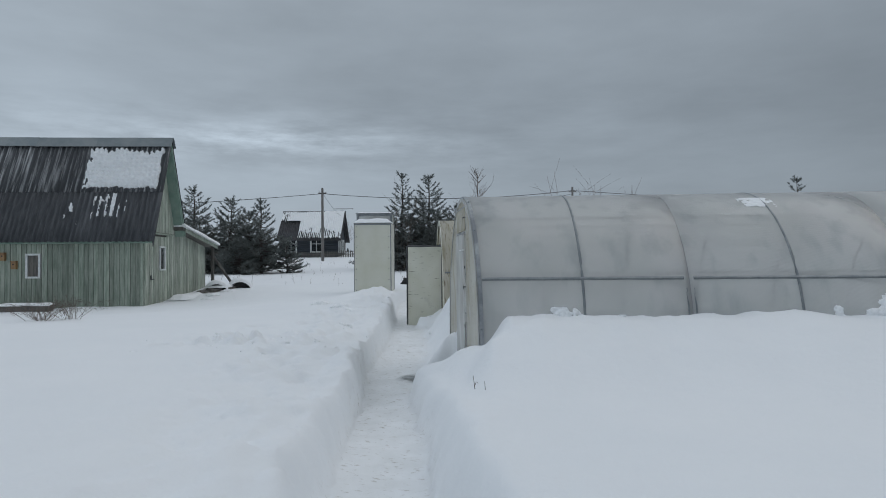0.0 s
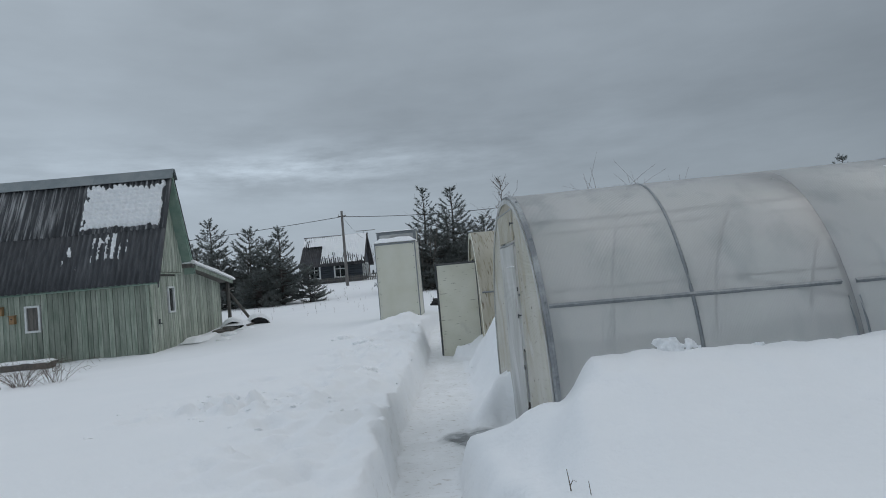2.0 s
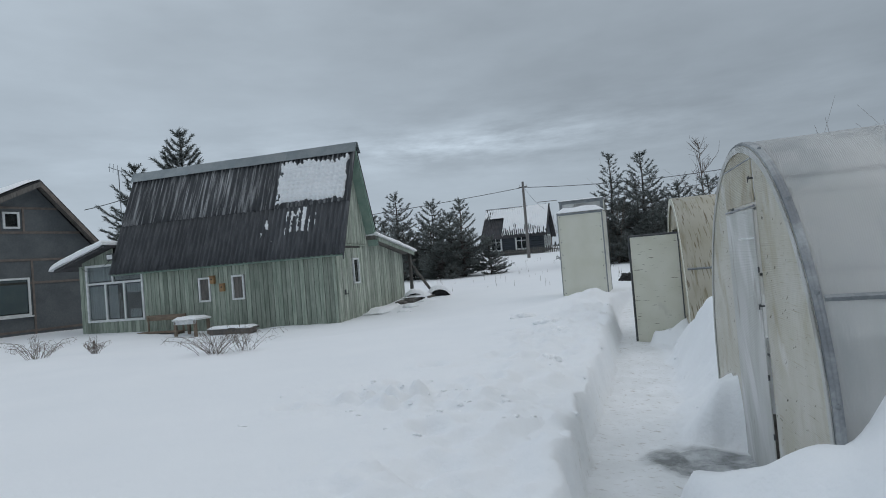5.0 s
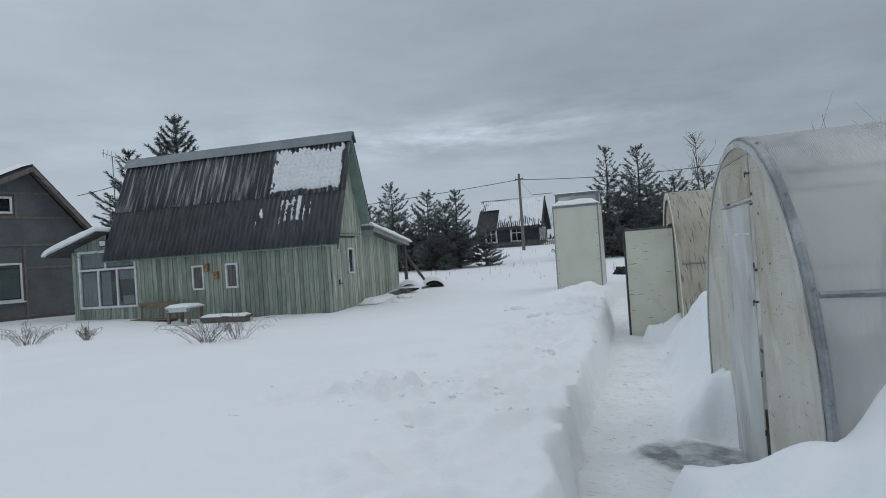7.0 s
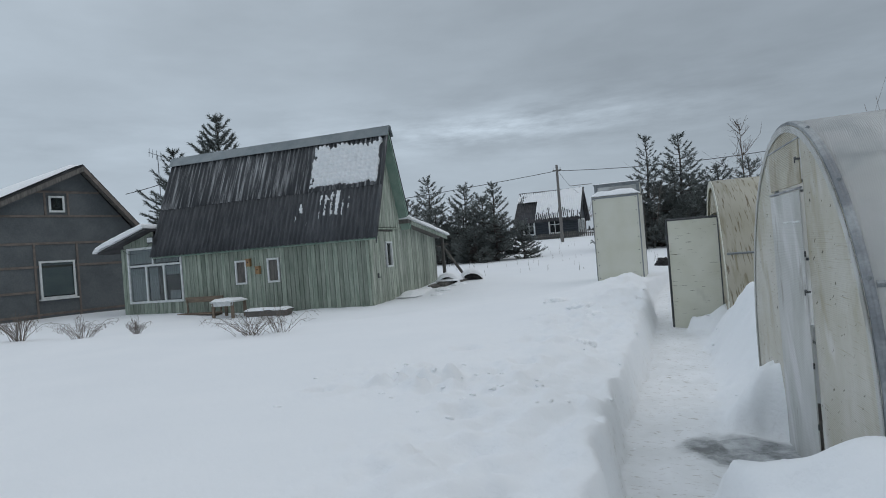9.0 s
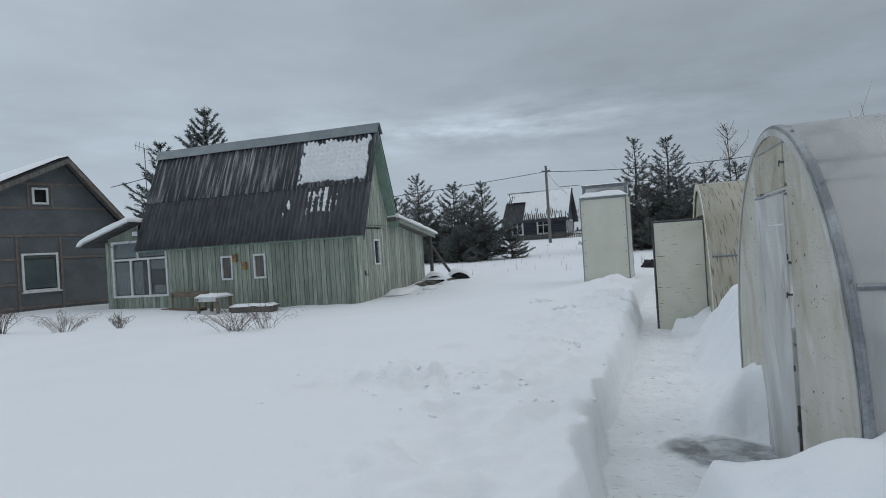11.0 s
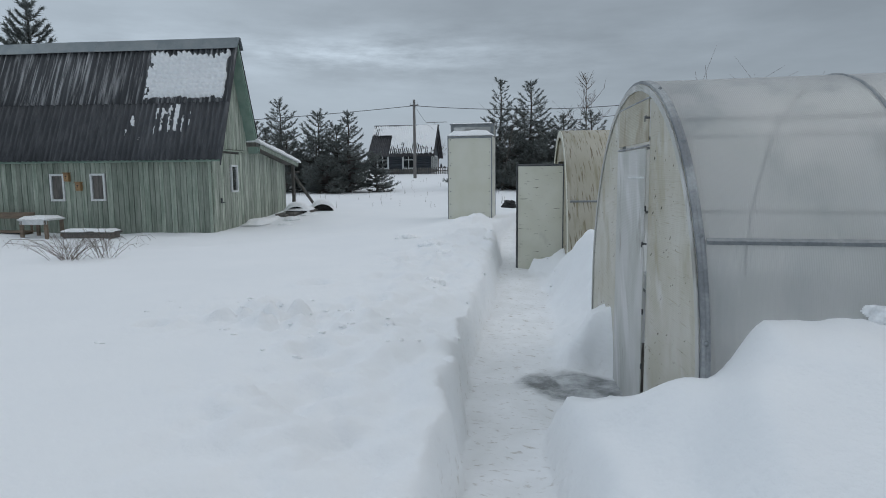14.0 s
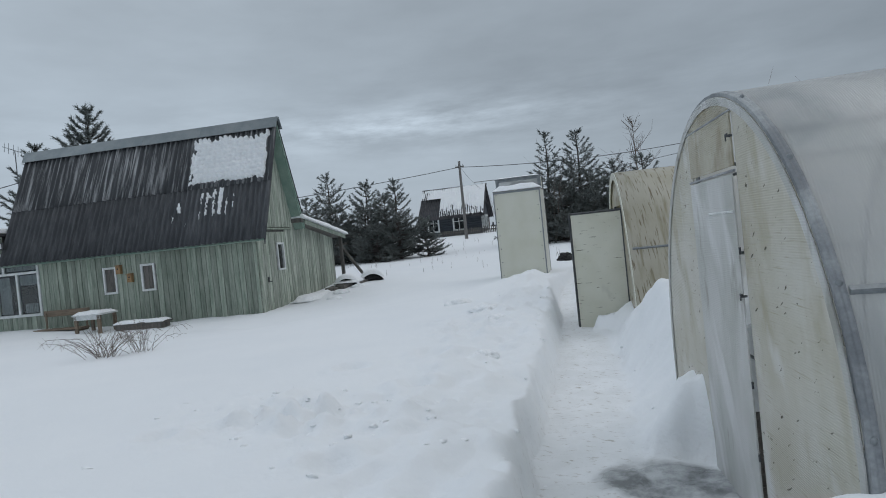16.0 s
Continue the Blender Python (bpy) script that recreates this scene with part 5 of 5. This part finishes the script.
fence = thing("picket_fence", pose(-22.4, 53.0, 1.45, 0, 0, 10), "dark weathered picket fence standing in snow", "fence")
picket = Shape().prism([(-0.045, 0, -0.3), (0.045, 0, -0.3), (0.045, 0, 0.92), (0, 0, 1.0), (-0.045, 0, 0.92)], (0, -0.012, 0), (0, 0.012, 0)).mesh("picket", OLD)
for k in range(60):
    p = part("picket", picket, OLD, fence)
    p.location = (k * 0.16, 0, random.uniform(-0.04, 0.04) + k * 0.004)
for z in (0.25, 0.75):
    part("rail", Shape().box(-0.1, 9.6, 0.013, 0.05, z, z + 0.07), OLD, fence)

def pole_at(x, y, z0, z1, lean, label):
    p = thing("utility_pole", pose(x, y, z0), label, "pole", "utility poles")
    part("shaft", Shape().tube([(0, 0, -0.6), (lean, 0, z1 - z0)], 0.13, 10, 0.09), POLE, p)
    part("crossarm", Shape().box(-0.35 + lean, 0.35 + lean, -0.04, 0.04, z1 - z0 - 0.45, z1 - z0 - 0.37, 0.006), POLE, p)
    for s in (-0.28, 0.28):
        part("insulator", Shape().tube([(s + lean, 0, z1 - z0 - 0.37), (s + lean, 0, z1 - z0 - 0.22)], 0.035, 8, 0.02), WHITE, p)
    return p


pole_at(-17.90, 48.0, 1.55, 7.55, 0.0, "grey wooden utility pole standing in the snowfield")
pole_at(2.3, 56.3, 1.9, 8.0, 0.0, "far wooden utility pole behind the greenhouse")


def cable(a, b, sag, r, label):
    a, b = Vector(a), Vector(b)
    line = [a.lerp(b, k / 20) - Vector((0, 0, 4 * sag * (k / 20) * (1 - k / 20))) for k in range(21)]
    return solid("cable", Shape().tube(line, r, 4), WIRE, label, "cable", group="overhead cables")


cable((-17.9, 48, 7.1), (-46, 27, 4.6), 0.5, 0.022, "black overhead cable sagging from the utility pole")
cable((-17.9, 48, 7.1), (2.3, 56.3, 7.7), 0.55, 0.024, "black overhead cable between the utility poles")
cable((-17.9, 48, 7.2), (-19.2, 56, 5.9), 0.2, 0.014, "thin service cable to the far house")
cable((2.3, 56.3, 7.7), (40, 63, 6.2), 0.4, 0.024, "black overhead cable running on over the greenhouse")
cable((2.3, 56.3, 7.4), (-14, 60, 6.7), 0.5, 0.018, "second thin overhead cable")
cable((-25.6, 18.1, 5.1), (-22.0, 20.2, 6.2), 0.12, 0.016, "black cable rising from the grey house")
aer = solid("television_aerial", Shape().tube([(0, 0, -2.5), (0, 0, 0)], 0.02, 5).tube([(-0.45, 0, 0.18), (0.45, 0, -0.20)], 0.014, 4)
            .tube([(-0.36, 0, 0.34), (-0.40, 0, -0.05)], 0.010, 4).tube([(-0.20, 0, 0.30), (-0.25, 0, -0.12)], 0.010, 4).tube([(-0.02, 0, 0.22), (-0.07, 0, -0.2)], 0.010, 4)
            .tube([(0.15, 0, 0.14), (0.10, 0, -0.28)], 0.010, 4), STEEL, "small comb-shaped television aerial on a thin mast", "aerial", pose(-26.15, 20.09, 7.04, 0, 0, 30))

# ---- pines ----
def pine(x, y, z, height, spread, seed, label, low=0.06, dense=1.0, tuft=0.17, gap=0.34, group="young pines"):
    """A Scots pine: tapered trunk, whorls of rising limbs, brushes of needles."""
    rnd = random.Random(seed)
    t = thing("pine_tree", pose(x, y, z - 0.1), label, "tree", group)
    lean = Vector((rnd.uniform(-0.1, 0.1), rnd.uniform(-0.1, 0.1), 0))
    trunk = Shape().tube([lean * k / 6 + Vector((0.04 * math.sin(k * 1.7), 0, height * k / 6)) for k in range(7)], 0.028 * height ** 0.75 + 0.02, 8, 0.012)
    part("trunk", trunk, BARK, t)
    limbs, nv, nf = Shape(), [], []

    def brush(p, d, size, n):
        d = d.normalized()
        s = d.cross(Vector((0.3, 0.2, 0.93))).normalized()
        u = s.cross(d)
        for q in range(n):
            a, w = rnd.uniform(0, 6.283), rnd.uniform(0.15, 0.95)
            e = (d * (1.15 - 0.6 * w) + (s * math.cos(a) + u * math.sin(a)) * w).normalized()
            c = p - d * size * rnd.uniform(0, 0.9)
            b = e.cross(Vector((rnd.uniform(-1, 1), rnd.uniform(-1, 1), rnd.uniform(-1, 1)))).normalized() * size * 0.085
            o = len(nv)
            nv.extend([c - b, c + b, c + e * size * rnd.uniform(0.6, 1.0)])
            nf.append((o, o + 1, o + 2))

    h = height * low
    while h < height * 0.985:
        f = h / height
        reach = spread * 1.12 * (1 - f) ** 0.92 * (0.80 + 0.20 * smooth(0, 0.25, f)) * rnd.uniform(0.75, 1.15) + 0.11
        k = max(3, int((5 if f < 0.6 else 3.6) + rnd.random() * 2))
        turn = rnd.uniform(0, 6.283)
        for b in range(k):
            a = turn + 6.283 * b / k + rnd.uniform(-0.35, 0.35)
            r = reach * rnd.uniform(0.6, 1.15)
            rise = r * (0.10 + 0.80 * f ** 2.0) * rnd.uniform(0.7, 1.3)
            base = lean * f + Vector((0, 0, h + rnd.uniform(-0.1, 0.1)))
            out = Vector((math.cos(a), math.sin(a), 0))
            pts = [base + out * r * q + Vector((0, 0, rise * q ** 1.7 - 0.08 * r * math.sin(3.14 * q))) for q in (0, 0.33, 0.66, 1.0)]
            limbs.tube(pts, 0.012 + 0.018 * r / max(spread, 0.1), 4, 0.005, False)
            steps_n = max(2, int(r / 0.19 * dense))
            for q in range(steps_n):
                v = 0.22 + 0.78 * (q + 1) / steps_n
                p = base + out * r * v + Vector((0, 0, rise * v ** 1.7 - 0.08 * r * math.sin(3.14 * v)))
                for side in (-1, 0, 1):
                    if side == 0 and q < steps_n - 1 and rnd.random() < 0.5:
                        continue
                    dv = (out + Vector((-out.y, out.x, 0)) * side * rnd.uniform(0.6, 1.1) + Vector((0, 0, rnd.uniform(0.15, 0.7) + f * 0.6))).normalized()
                    ln = (0.12 + 0.30 * r * (1 - v * 0.6)) * rnd.uniform(0.6, 1.1) if side else 0.10
                    limbs.tube([p, p + dv * ln], 0.006, 3, 0.003, False)
                    brush(p + dv * ln, dv, tuft * rnd.uniform(0.7, 1.15), 11)
                    if ln > 0.16:
                        brush(p + dv * ln * 0.5, dv, tuft * rnd.uniform(0.7, 1.0), 8)
        h += gap * rnd.uniform(0.8, 1.2) * (1.15 - 0.35 * (1 - f)) * min(1.0, height / 5)
    for b in range(4):
        brush(lean + Vector((0, 0, height - 0.10 * b)), Vector((rnd.uniform(-0.1, 0.1), rnd.uniform(-0.1, 0.1), 1)), tuft * 1.1, 12)
    for b in range(4):
        a = 1.57 * b + 0.5
        tip = lean + Vector((0.10 * math.cos(a), 0.10 * math.sin(a), height - 0.12))
        brush(tip, Vector((0.35 * math.cos(a), 0.35 * math.sin(a), 1)), tuft, 9)
    part("branchwork", limbs, BARK, t)
    crown = Shape()
    crown.v, crown.f = [tuple(p) for p in nv], nf
    part("crown", crown, NEEDLE_HAZED, t, "green needle brushes lightened for haze")
    return t


PINE = "young dark green pine standing in the snow"
for k, (x, y, z, h, s) in enumerate(((-8.02, 35.09, 1.0, 5.65, 1.7), (-6.46, 35.37, 1.0, 5.6, 1.8), (-19.9, 32.95, 1.0, 4.95, 1.8), (-18.27, 34.26, 1.0, 4.4, 1.7), (-15.2, 31.85, 1.0, 4.1, 1.15),
                                 (-16.6, 33.2, 1.0, 3.6, 1.7), (-21.4, 33.6, 1.0, 3.6, 1.7), (-4.9, 36.2, 1.0, 4.0, 1.7), (-7.2, 37.2, 1.0, 4.3, 1.8), (-14.0, 32.6, 1.0, 1.9, 0.7), (-16.0, 31.0, 0.95, 1.8, 1.1), (-3.6, 37.5, 1.1, 4.1, 1.6), (-23.0, 35.0, 1.05, 3.9, 1.6), (-9.6, 37.5, 1.05, 3.2, 1.4), (-17.4, 32.3, 1.0, 3.0, 1.9), (-16.2, 32.5, 1.0, 2.7, 1.3), (-19.2, 32.2, 1.0, 3.1, 1.9), (-5.9, 34.6, 1.0, 3.4, 2.0), (-8.7, 34.6, 1.0, 3.0, 1.8), (-7.3, 34.2, 1.0, 2.8, 1.9), (-4.9, 34.6, 1.0, 2.9, 1.8))):
    pine(x, y, z, h, s * 1.2, 40 + k, PINE if h > 3 else "low bushy pine at the edge of the snowfield", dense=1.15 if h > 3 else 1.0)
pine(16.06, 43.5, 1.3, 5.5, 1.9, 70, "single pine top showing behind the greenhouse", gap=0.5)
pine(17.3, 44.0, 1.3, 4.2, 1.4, 71, "low pine beside a taller one", gap=0.5)
pine(-25.4, 22.9, 0.8, 8.5, 2.6, 80, "tall dark pine rising behind the shed", low=0.25, tuft=0.24, gap=0.30, dense=1.5)
pine(-28.0, 22.2, 0.8, 7.0, 2.7, 81, "dark pine beside the grey house", low=0.2, tuft=0.20, gap=0.36, dense=1.2)
pine(-29.6, 23.0, 0.8, 5.2, 2.3, 82, "broad dark pine behind the grey house", low=0.2, tuft=0.21, gap=0.45, dense=0.95)
pine(-26.9, 23.6, 0.8, 5.0, 2.2, 83, "bushy pine between the two houses", low=0.15, tuft=0.21, gap=0.45, dense=0.95)


# ---- bare shrubs, weeds and sticks ----
def twigs(name, x, y, z, n, height, spread, seed, label, category, r=0.008, fork=3, group=""):
    rnd = random.Random(seed)
    sh = Shape()
    for k in range(n):
        a, lean = rnd.uniform(0, 6.283), rnd.uniform(0.05, 1.0) * spread
        h = height * rnd.uniform(0.55, 1.0)
        b = Vector((rnd.uniform(-0.12, 0.12) * spread, rnd.uniform(-0.12, 0.12) * spread, -0.15))
        t = Vector((math.cos(a) * lean, math.sin(a) * lean, h))
        pts = [b, b.lerp(t, 0.35) + Vector((0, 0, 0.10 * h)), b.lerp(t, 0.7) + Vector((0, 0, 0.12 * h)), t]
        if name == "weeds" and lean > 0.4 * spread:
            pts = [b, b.lerp(t, 0.3) + Vector((0, 0, 0.22 * h)), b.lerp(t, 0.65) + Vector((0, 0, 0.20 * h)), b.lerp(t, 0.9) + Vector((0, 0, -0.10 * h)), t + Vector((0, 0, -0.38 * h))]
        sh.tube(pts, r, 4, r * 0.35, False)
        for q in range(fork):
            s = pts[1].lerp(pts[-1], rnd.uniform(0.1, 0.9))
            e = s + Vector((rnd.uniform(-1, 1), rnd.uniform(-1, 1), rnd.uniform(0.2, 1.2))) * 0.22 * height
            sh.tube([s, s.lerp(e, 0.5) + Vector((0, 0, 0.02)), e], r * 0.55, 3, r * 0.25, False)
    return solid(name, sh, TWIG, label, category, pose(x, y, snow_z(x, y) - 0.02 if y < 20 else z), group)


twigs("weeds", -8.3, 9.7, 0.48, 46, 0.50, 1.0, 5, "clump of dry bent weed stalks poking out of snow", "weeds", 0.004, 2)
twigs("weeds", -8.05, 10.1, 0.46, 26, 0.50, 0.8, 15, "dry reddish weed stalks with seed heads", "weeds", 0.0035, 4)
twigs("weeds", -12.9, 9.4, 0.42, 30, 0.5, 0.8, 6, "dark withered garden stalks in the snow", "weeds", 0.005, 5)
twigs("weeds", -12.0, 10.0, 0.42, 14, 0.4, 0.35, 7, "small withered plant in the snow", "weeds", 0.008, 6)
twigs("weeds", -14.6, 9.0, 0.42, 30, 0.7, 0.7, 8, "brown withered stalks before the grey house", "weeds", 0.007, 4)
twigs("stick", 0.08, 4.93, 0.56, 1, 0.20, 0.06, 9, "thin dry stalk standing in the snow", "stick", 0.005, 1)
twigs("stick", 0.18, 4.82, 0.54, 1, 0.10, 0.05, 10, "short dry stalk in the snow", "stick", 0.004, 0)
twigs("shrub", 0.95, 18.5, 0.6, 6, 3.6, 0.8, 11, "bare shrub shoots behind the greenhouse", "shrub", 0.008, 3)
twigs("shrub", 2.0, 18.8, 0.6, 9, 3.7, 0.9, 12, "bare upright shrub shoots behind the greenhouse", "shrub", 0.008, 3)
twigs("shrub", 3.0, 19.0, 0.6, 6, 3.4, 0.8, 13, "bare shrub shoots in the snow", "shrub", 0.008, 3)
twigs("shrub", -7.6, 33.0, 1.0, 5, 5.0, 1.6, 14, "bare tall shrub among the pines", "shrub", 0.010, 4)


def bare_tree(x, y, z, height, seed, label):
    rnd = random.Random(seed)
    t = thing("bare_tree", pose(x, y, z), label, "tree")
    part("trunk", Shape().tube([(0, 0, -0.2), (0.05, 0, height * 0.5), (0, 0, height)], 0.07, 6, 0.015), TWIG, t)
    br = Shape()
    for k in range(26):
        f = rnd.uniform(0.35, 0.97)
        a = rnd.uniform(0, 6.283)
        r = height * 0.34 * (1.1 - f) + 0.25
        p = Vector((0.04, 0, height * f))
        e = p + Vector((math.cos(a) * r, math.sin(a) * r, r * rnd.uniform(0.5, 1.2)))
        m = p.lerp(e, 0.5) - Vector((0, 0, 0.06 * r))
        br.tube([p, m, e], 0.022, 4, 0.007, False)
        for q in range(5):
            s = p.lerp(e, rnd.uniform(0.3, 1))
            br.tube([s, s + Vector((rnd.uniform(-1, 1), rnd.uniform(-1, 1), rnd.uniform(0.1, 1.2))) * 0.45 * r], 0.010, 3, 0.004, False)
    part("branchwork", br, TWIG, t)


bare_tree(-4.2, 40.0, 1.2, 6.0, 5, "bare leafless tree beyond the second greenhouse")
bare_tree(-20.9, 62.0, 2.3, 3.2, 6, "small bare tree by the far fence")

# tips of grass in the open snow
rnd = random.Random(3)
grass = Shape()
for k in range(150):
    gx, gy = rnd.uniform(-19, -4), rnd.uniform(22, 46)
    gz = snow_z(gx, gy)
    grass.tube([(gx, gy, gz - 0.1), (gx + rnd.uniform(-0.06, 0.06), gy, gz + rnd.uniform(0.06, 0.30))], 0.007, 3, 0.003, False)
solid("dry_grass", grass, TWIG, "scattered dry grass stems above the snowfield", "grass", kind="stuff")

# far woods along the horizon
woods = Shape()
rnd = random.Random(9)
a = 60.0
while a < 240.0:
    w = rnd.uniform(0.25, 0.8)
    d = 230 + 60 * math.sin(a * 0.09)
    c, s = math.cos(radians(a - 60 - 10 + 30)), math.sin(radians(a - 60 - 10 + 30))
    h = rnd.uniform(2.5, 7.0) * (1 + 0.4 * math.sin(a * 0.33))
    b0 = Vector((c * d, s * d, 2.0))
    side = Vector((-s, c, 0)) * radians(w) * d
    woods.tube([b0, b0 + Vector((0, 0, h * 0.55)), b0 + Vector((0, 0, h + 1.5))], side.length, 6, 0.3)
    a += w * 0.45
tagged(new("far_woods", woods.mesh("far_woods", WOODS)), "grey line of woods on the horizon", "woods", kind="stuff")


# snow clinging to the long side of the greenhouse
def clinging(i0, i1, a0, a1, seed, thick):
    sh, ids, n, k = Shape(), {}, 60, 44
    for q in range(k + 1):
        for p in range(n + 1):
            u, v = p / n, q / k
            keep = 0.9 * min(u, 1 - u) * 2 + 0.9 * (1 - v) - 0.50 + 0.9 * fbm(u * 3 + seed, v * 3, 1.1, 3)
            if keep > 0:
                ids[p, q] = len(sh.v)
                sh.v.append(tuple(g1_arc(i0 + (i1 - i0) * u, a0 + (a1 - a0) * v, 0.008 + thick * smooth(0, 0.5, keep))))
    for (p, q) in ids:
        c = [(p, q), (p + 1, q), (p + 1, q + 1), (p, q + 1)]
        if all(z in ids for z in c):
            sh.f.append(tuple(ids[z] for z in c))
    sh.smooth = True
    return solid("snow_patch", sh, SNOW, "snow clinging to the greenhouse sheet", "snow", group="snow on the greenhouse")


for k, (i0, i1, a1) in enumerate(((0.62, 0.98, 0.46), (1.15, 1.42, 0.42), (2.1, 2.28, 0.43), (2.75, 3.0, 0.43), (3.15, 3.4, 0.46), (3.5, 4.2, 0.52))):
    clinging(i0, i1, 0.33, a1, 3.0 * k, 0.03)
clinging(2.75, 3.1, 1.26, 1.12, 2.0, 0.004)

# clods of snow fallen beside the path
rnd = random.Random(12)
b = bmesh.new()
bmesh.ops.create_icosphere(b, subdivisions=2, radius=1.0)
ball = [v.co.copy() for v in b.verts]
ball_f = [tuple(v.index for v in f.verts) for f in b.faces]
b.free()
clods = Shape()
for k in range(60):
    y = rnd.uniform(6.0, 14.5)
    left = rnd.random() < 0.72
    px = float(np.interp(y, PATH_Y, PATH_X))
    x = px + (-(0.36 + abs(rnd.gauss(0, 0.35))) if left else 0.42 + abs(rnd.gauss(0, 0.25)))
    if not left and (x > -0.95 or 7.0 < y < 8.2):
        continue
    r = rnd.uniform(0.008, 0.026)
    o, sq = rnd.uniform(0, 50), rnd.uniform(0.5, 0.9)
    c = Vector((x, y, snow_z(x, y) - r * 0.20))
    clods.add([c + Vector((p.x * r * 1.2, p.y * r, p.z * r * sq)) * (1 + 0.6 * fbm(p.x + o, p.y + p.z, 1.5)) for p in ball], ball_f)
for k in range(70):
    x, y, r = rnd.gauss(-3.0, 0.55), rnd.gauss(7.3, 0.35), rnd.uniform(0.010, 0.032)
    o = rnd.uniform(0, 50)
    c = Vector((x, y, snow_z(x, y) - r * 0.25))
    clods.add([c + Vector((p.x * r * 1.3, p.y * r, p.z * r * 0.55)) * (1 + 0.7 * fbm(p.x + o, p.y + p.z, 1.5)) for p in ball], ball_f)
clods.smooth = True
solid("snow_clods", clods, SNOW, "loose clods of snow scattered along the path", "snow", kind="stuff")


# larger shovelled lumps
b = bmesh.new()
bmesh.ops.create_icosphere(b, subdivisions=4, radius=1.0)
ball = [v.co.copy() for v in b.verts]
ball_f = [tuple(v.index for v in f.verts) for f in b.faces]
b.free()


def lump(x, y, z, rx, ry, rz, seed):
    sh = Shape()
    pts = []
    for p in ball:
        k = 1 + 0.30 * noise.fractal(p * 1.3 + Vector((seed, 0, 0)), 1.0, 2.0, 2) + 0.07 * noise.fractal(p * 4.0 + Vector((0, seed, 0)), 1.0, 2.0, 5)
        pts.append((p.x * rx * k, p.y * ry * k, p.z * rz * k))
    sh.add(pts, ball_f)
    sh.smooth = True
    return solid("snow_lump", sh, SNOW, "rough lump of shovelled snow beside the path", "snow", pose(x, y, z, 0, 0, seed * 37), "lumps of shovelled snow")


for k, (x, y, z, rx, ry, rz) in enumerate(((-0.46, 6.72, 0.22, 0.12, 0.08, 0.08), (-0.33, 6.82, 0.19, 0.09, 0.07, 0.08),
                                           (-0.24, 6.88, 0.20, 0.06, 0.06, 0.09))):
    lump(x, y, z, rx, ry, rz, k * 1.7)
# blocks of snow dug out beside the path and along the shed
rnd = random.Random(21)
for x, y, r in ((-2.55, 9.3, 0.13), (-3.6, 12.2, 0.24), (-3.1, 11.3, 0.18), (-4.5, 13.4, 0.20), (-10.1, 18.0, 0.22), (-10.45, 18.9, 0.26), (-10.5, 20.0, 0.24)):
    lump(x, y, snow_z(x, y) - r * 0.10, r, r * rnd.uniform(0.8, 1.3), r * rnd.uniform(0.35, 0.6), x * 3.1 + y)
# a black sack lying beyond the cabin
sh = Shape()
for p in ball:
    k = 1 + 0.45 * noise.fractal(p * 1.6 + Vector((5, 0, 0)), 1.0, 2.0, 3)
    sh.v.append((p.x * 0.22 * k, p.y * 0.2 * k, p.z * 0.18 * k))
sh.f = list(ball_f)
solid("plastic_sack", sh, RUBBER, "crumpled black plastic sack lying in the snow", "sack", pose(-4.8, 23.0, 0.68, 0, 0, 20))
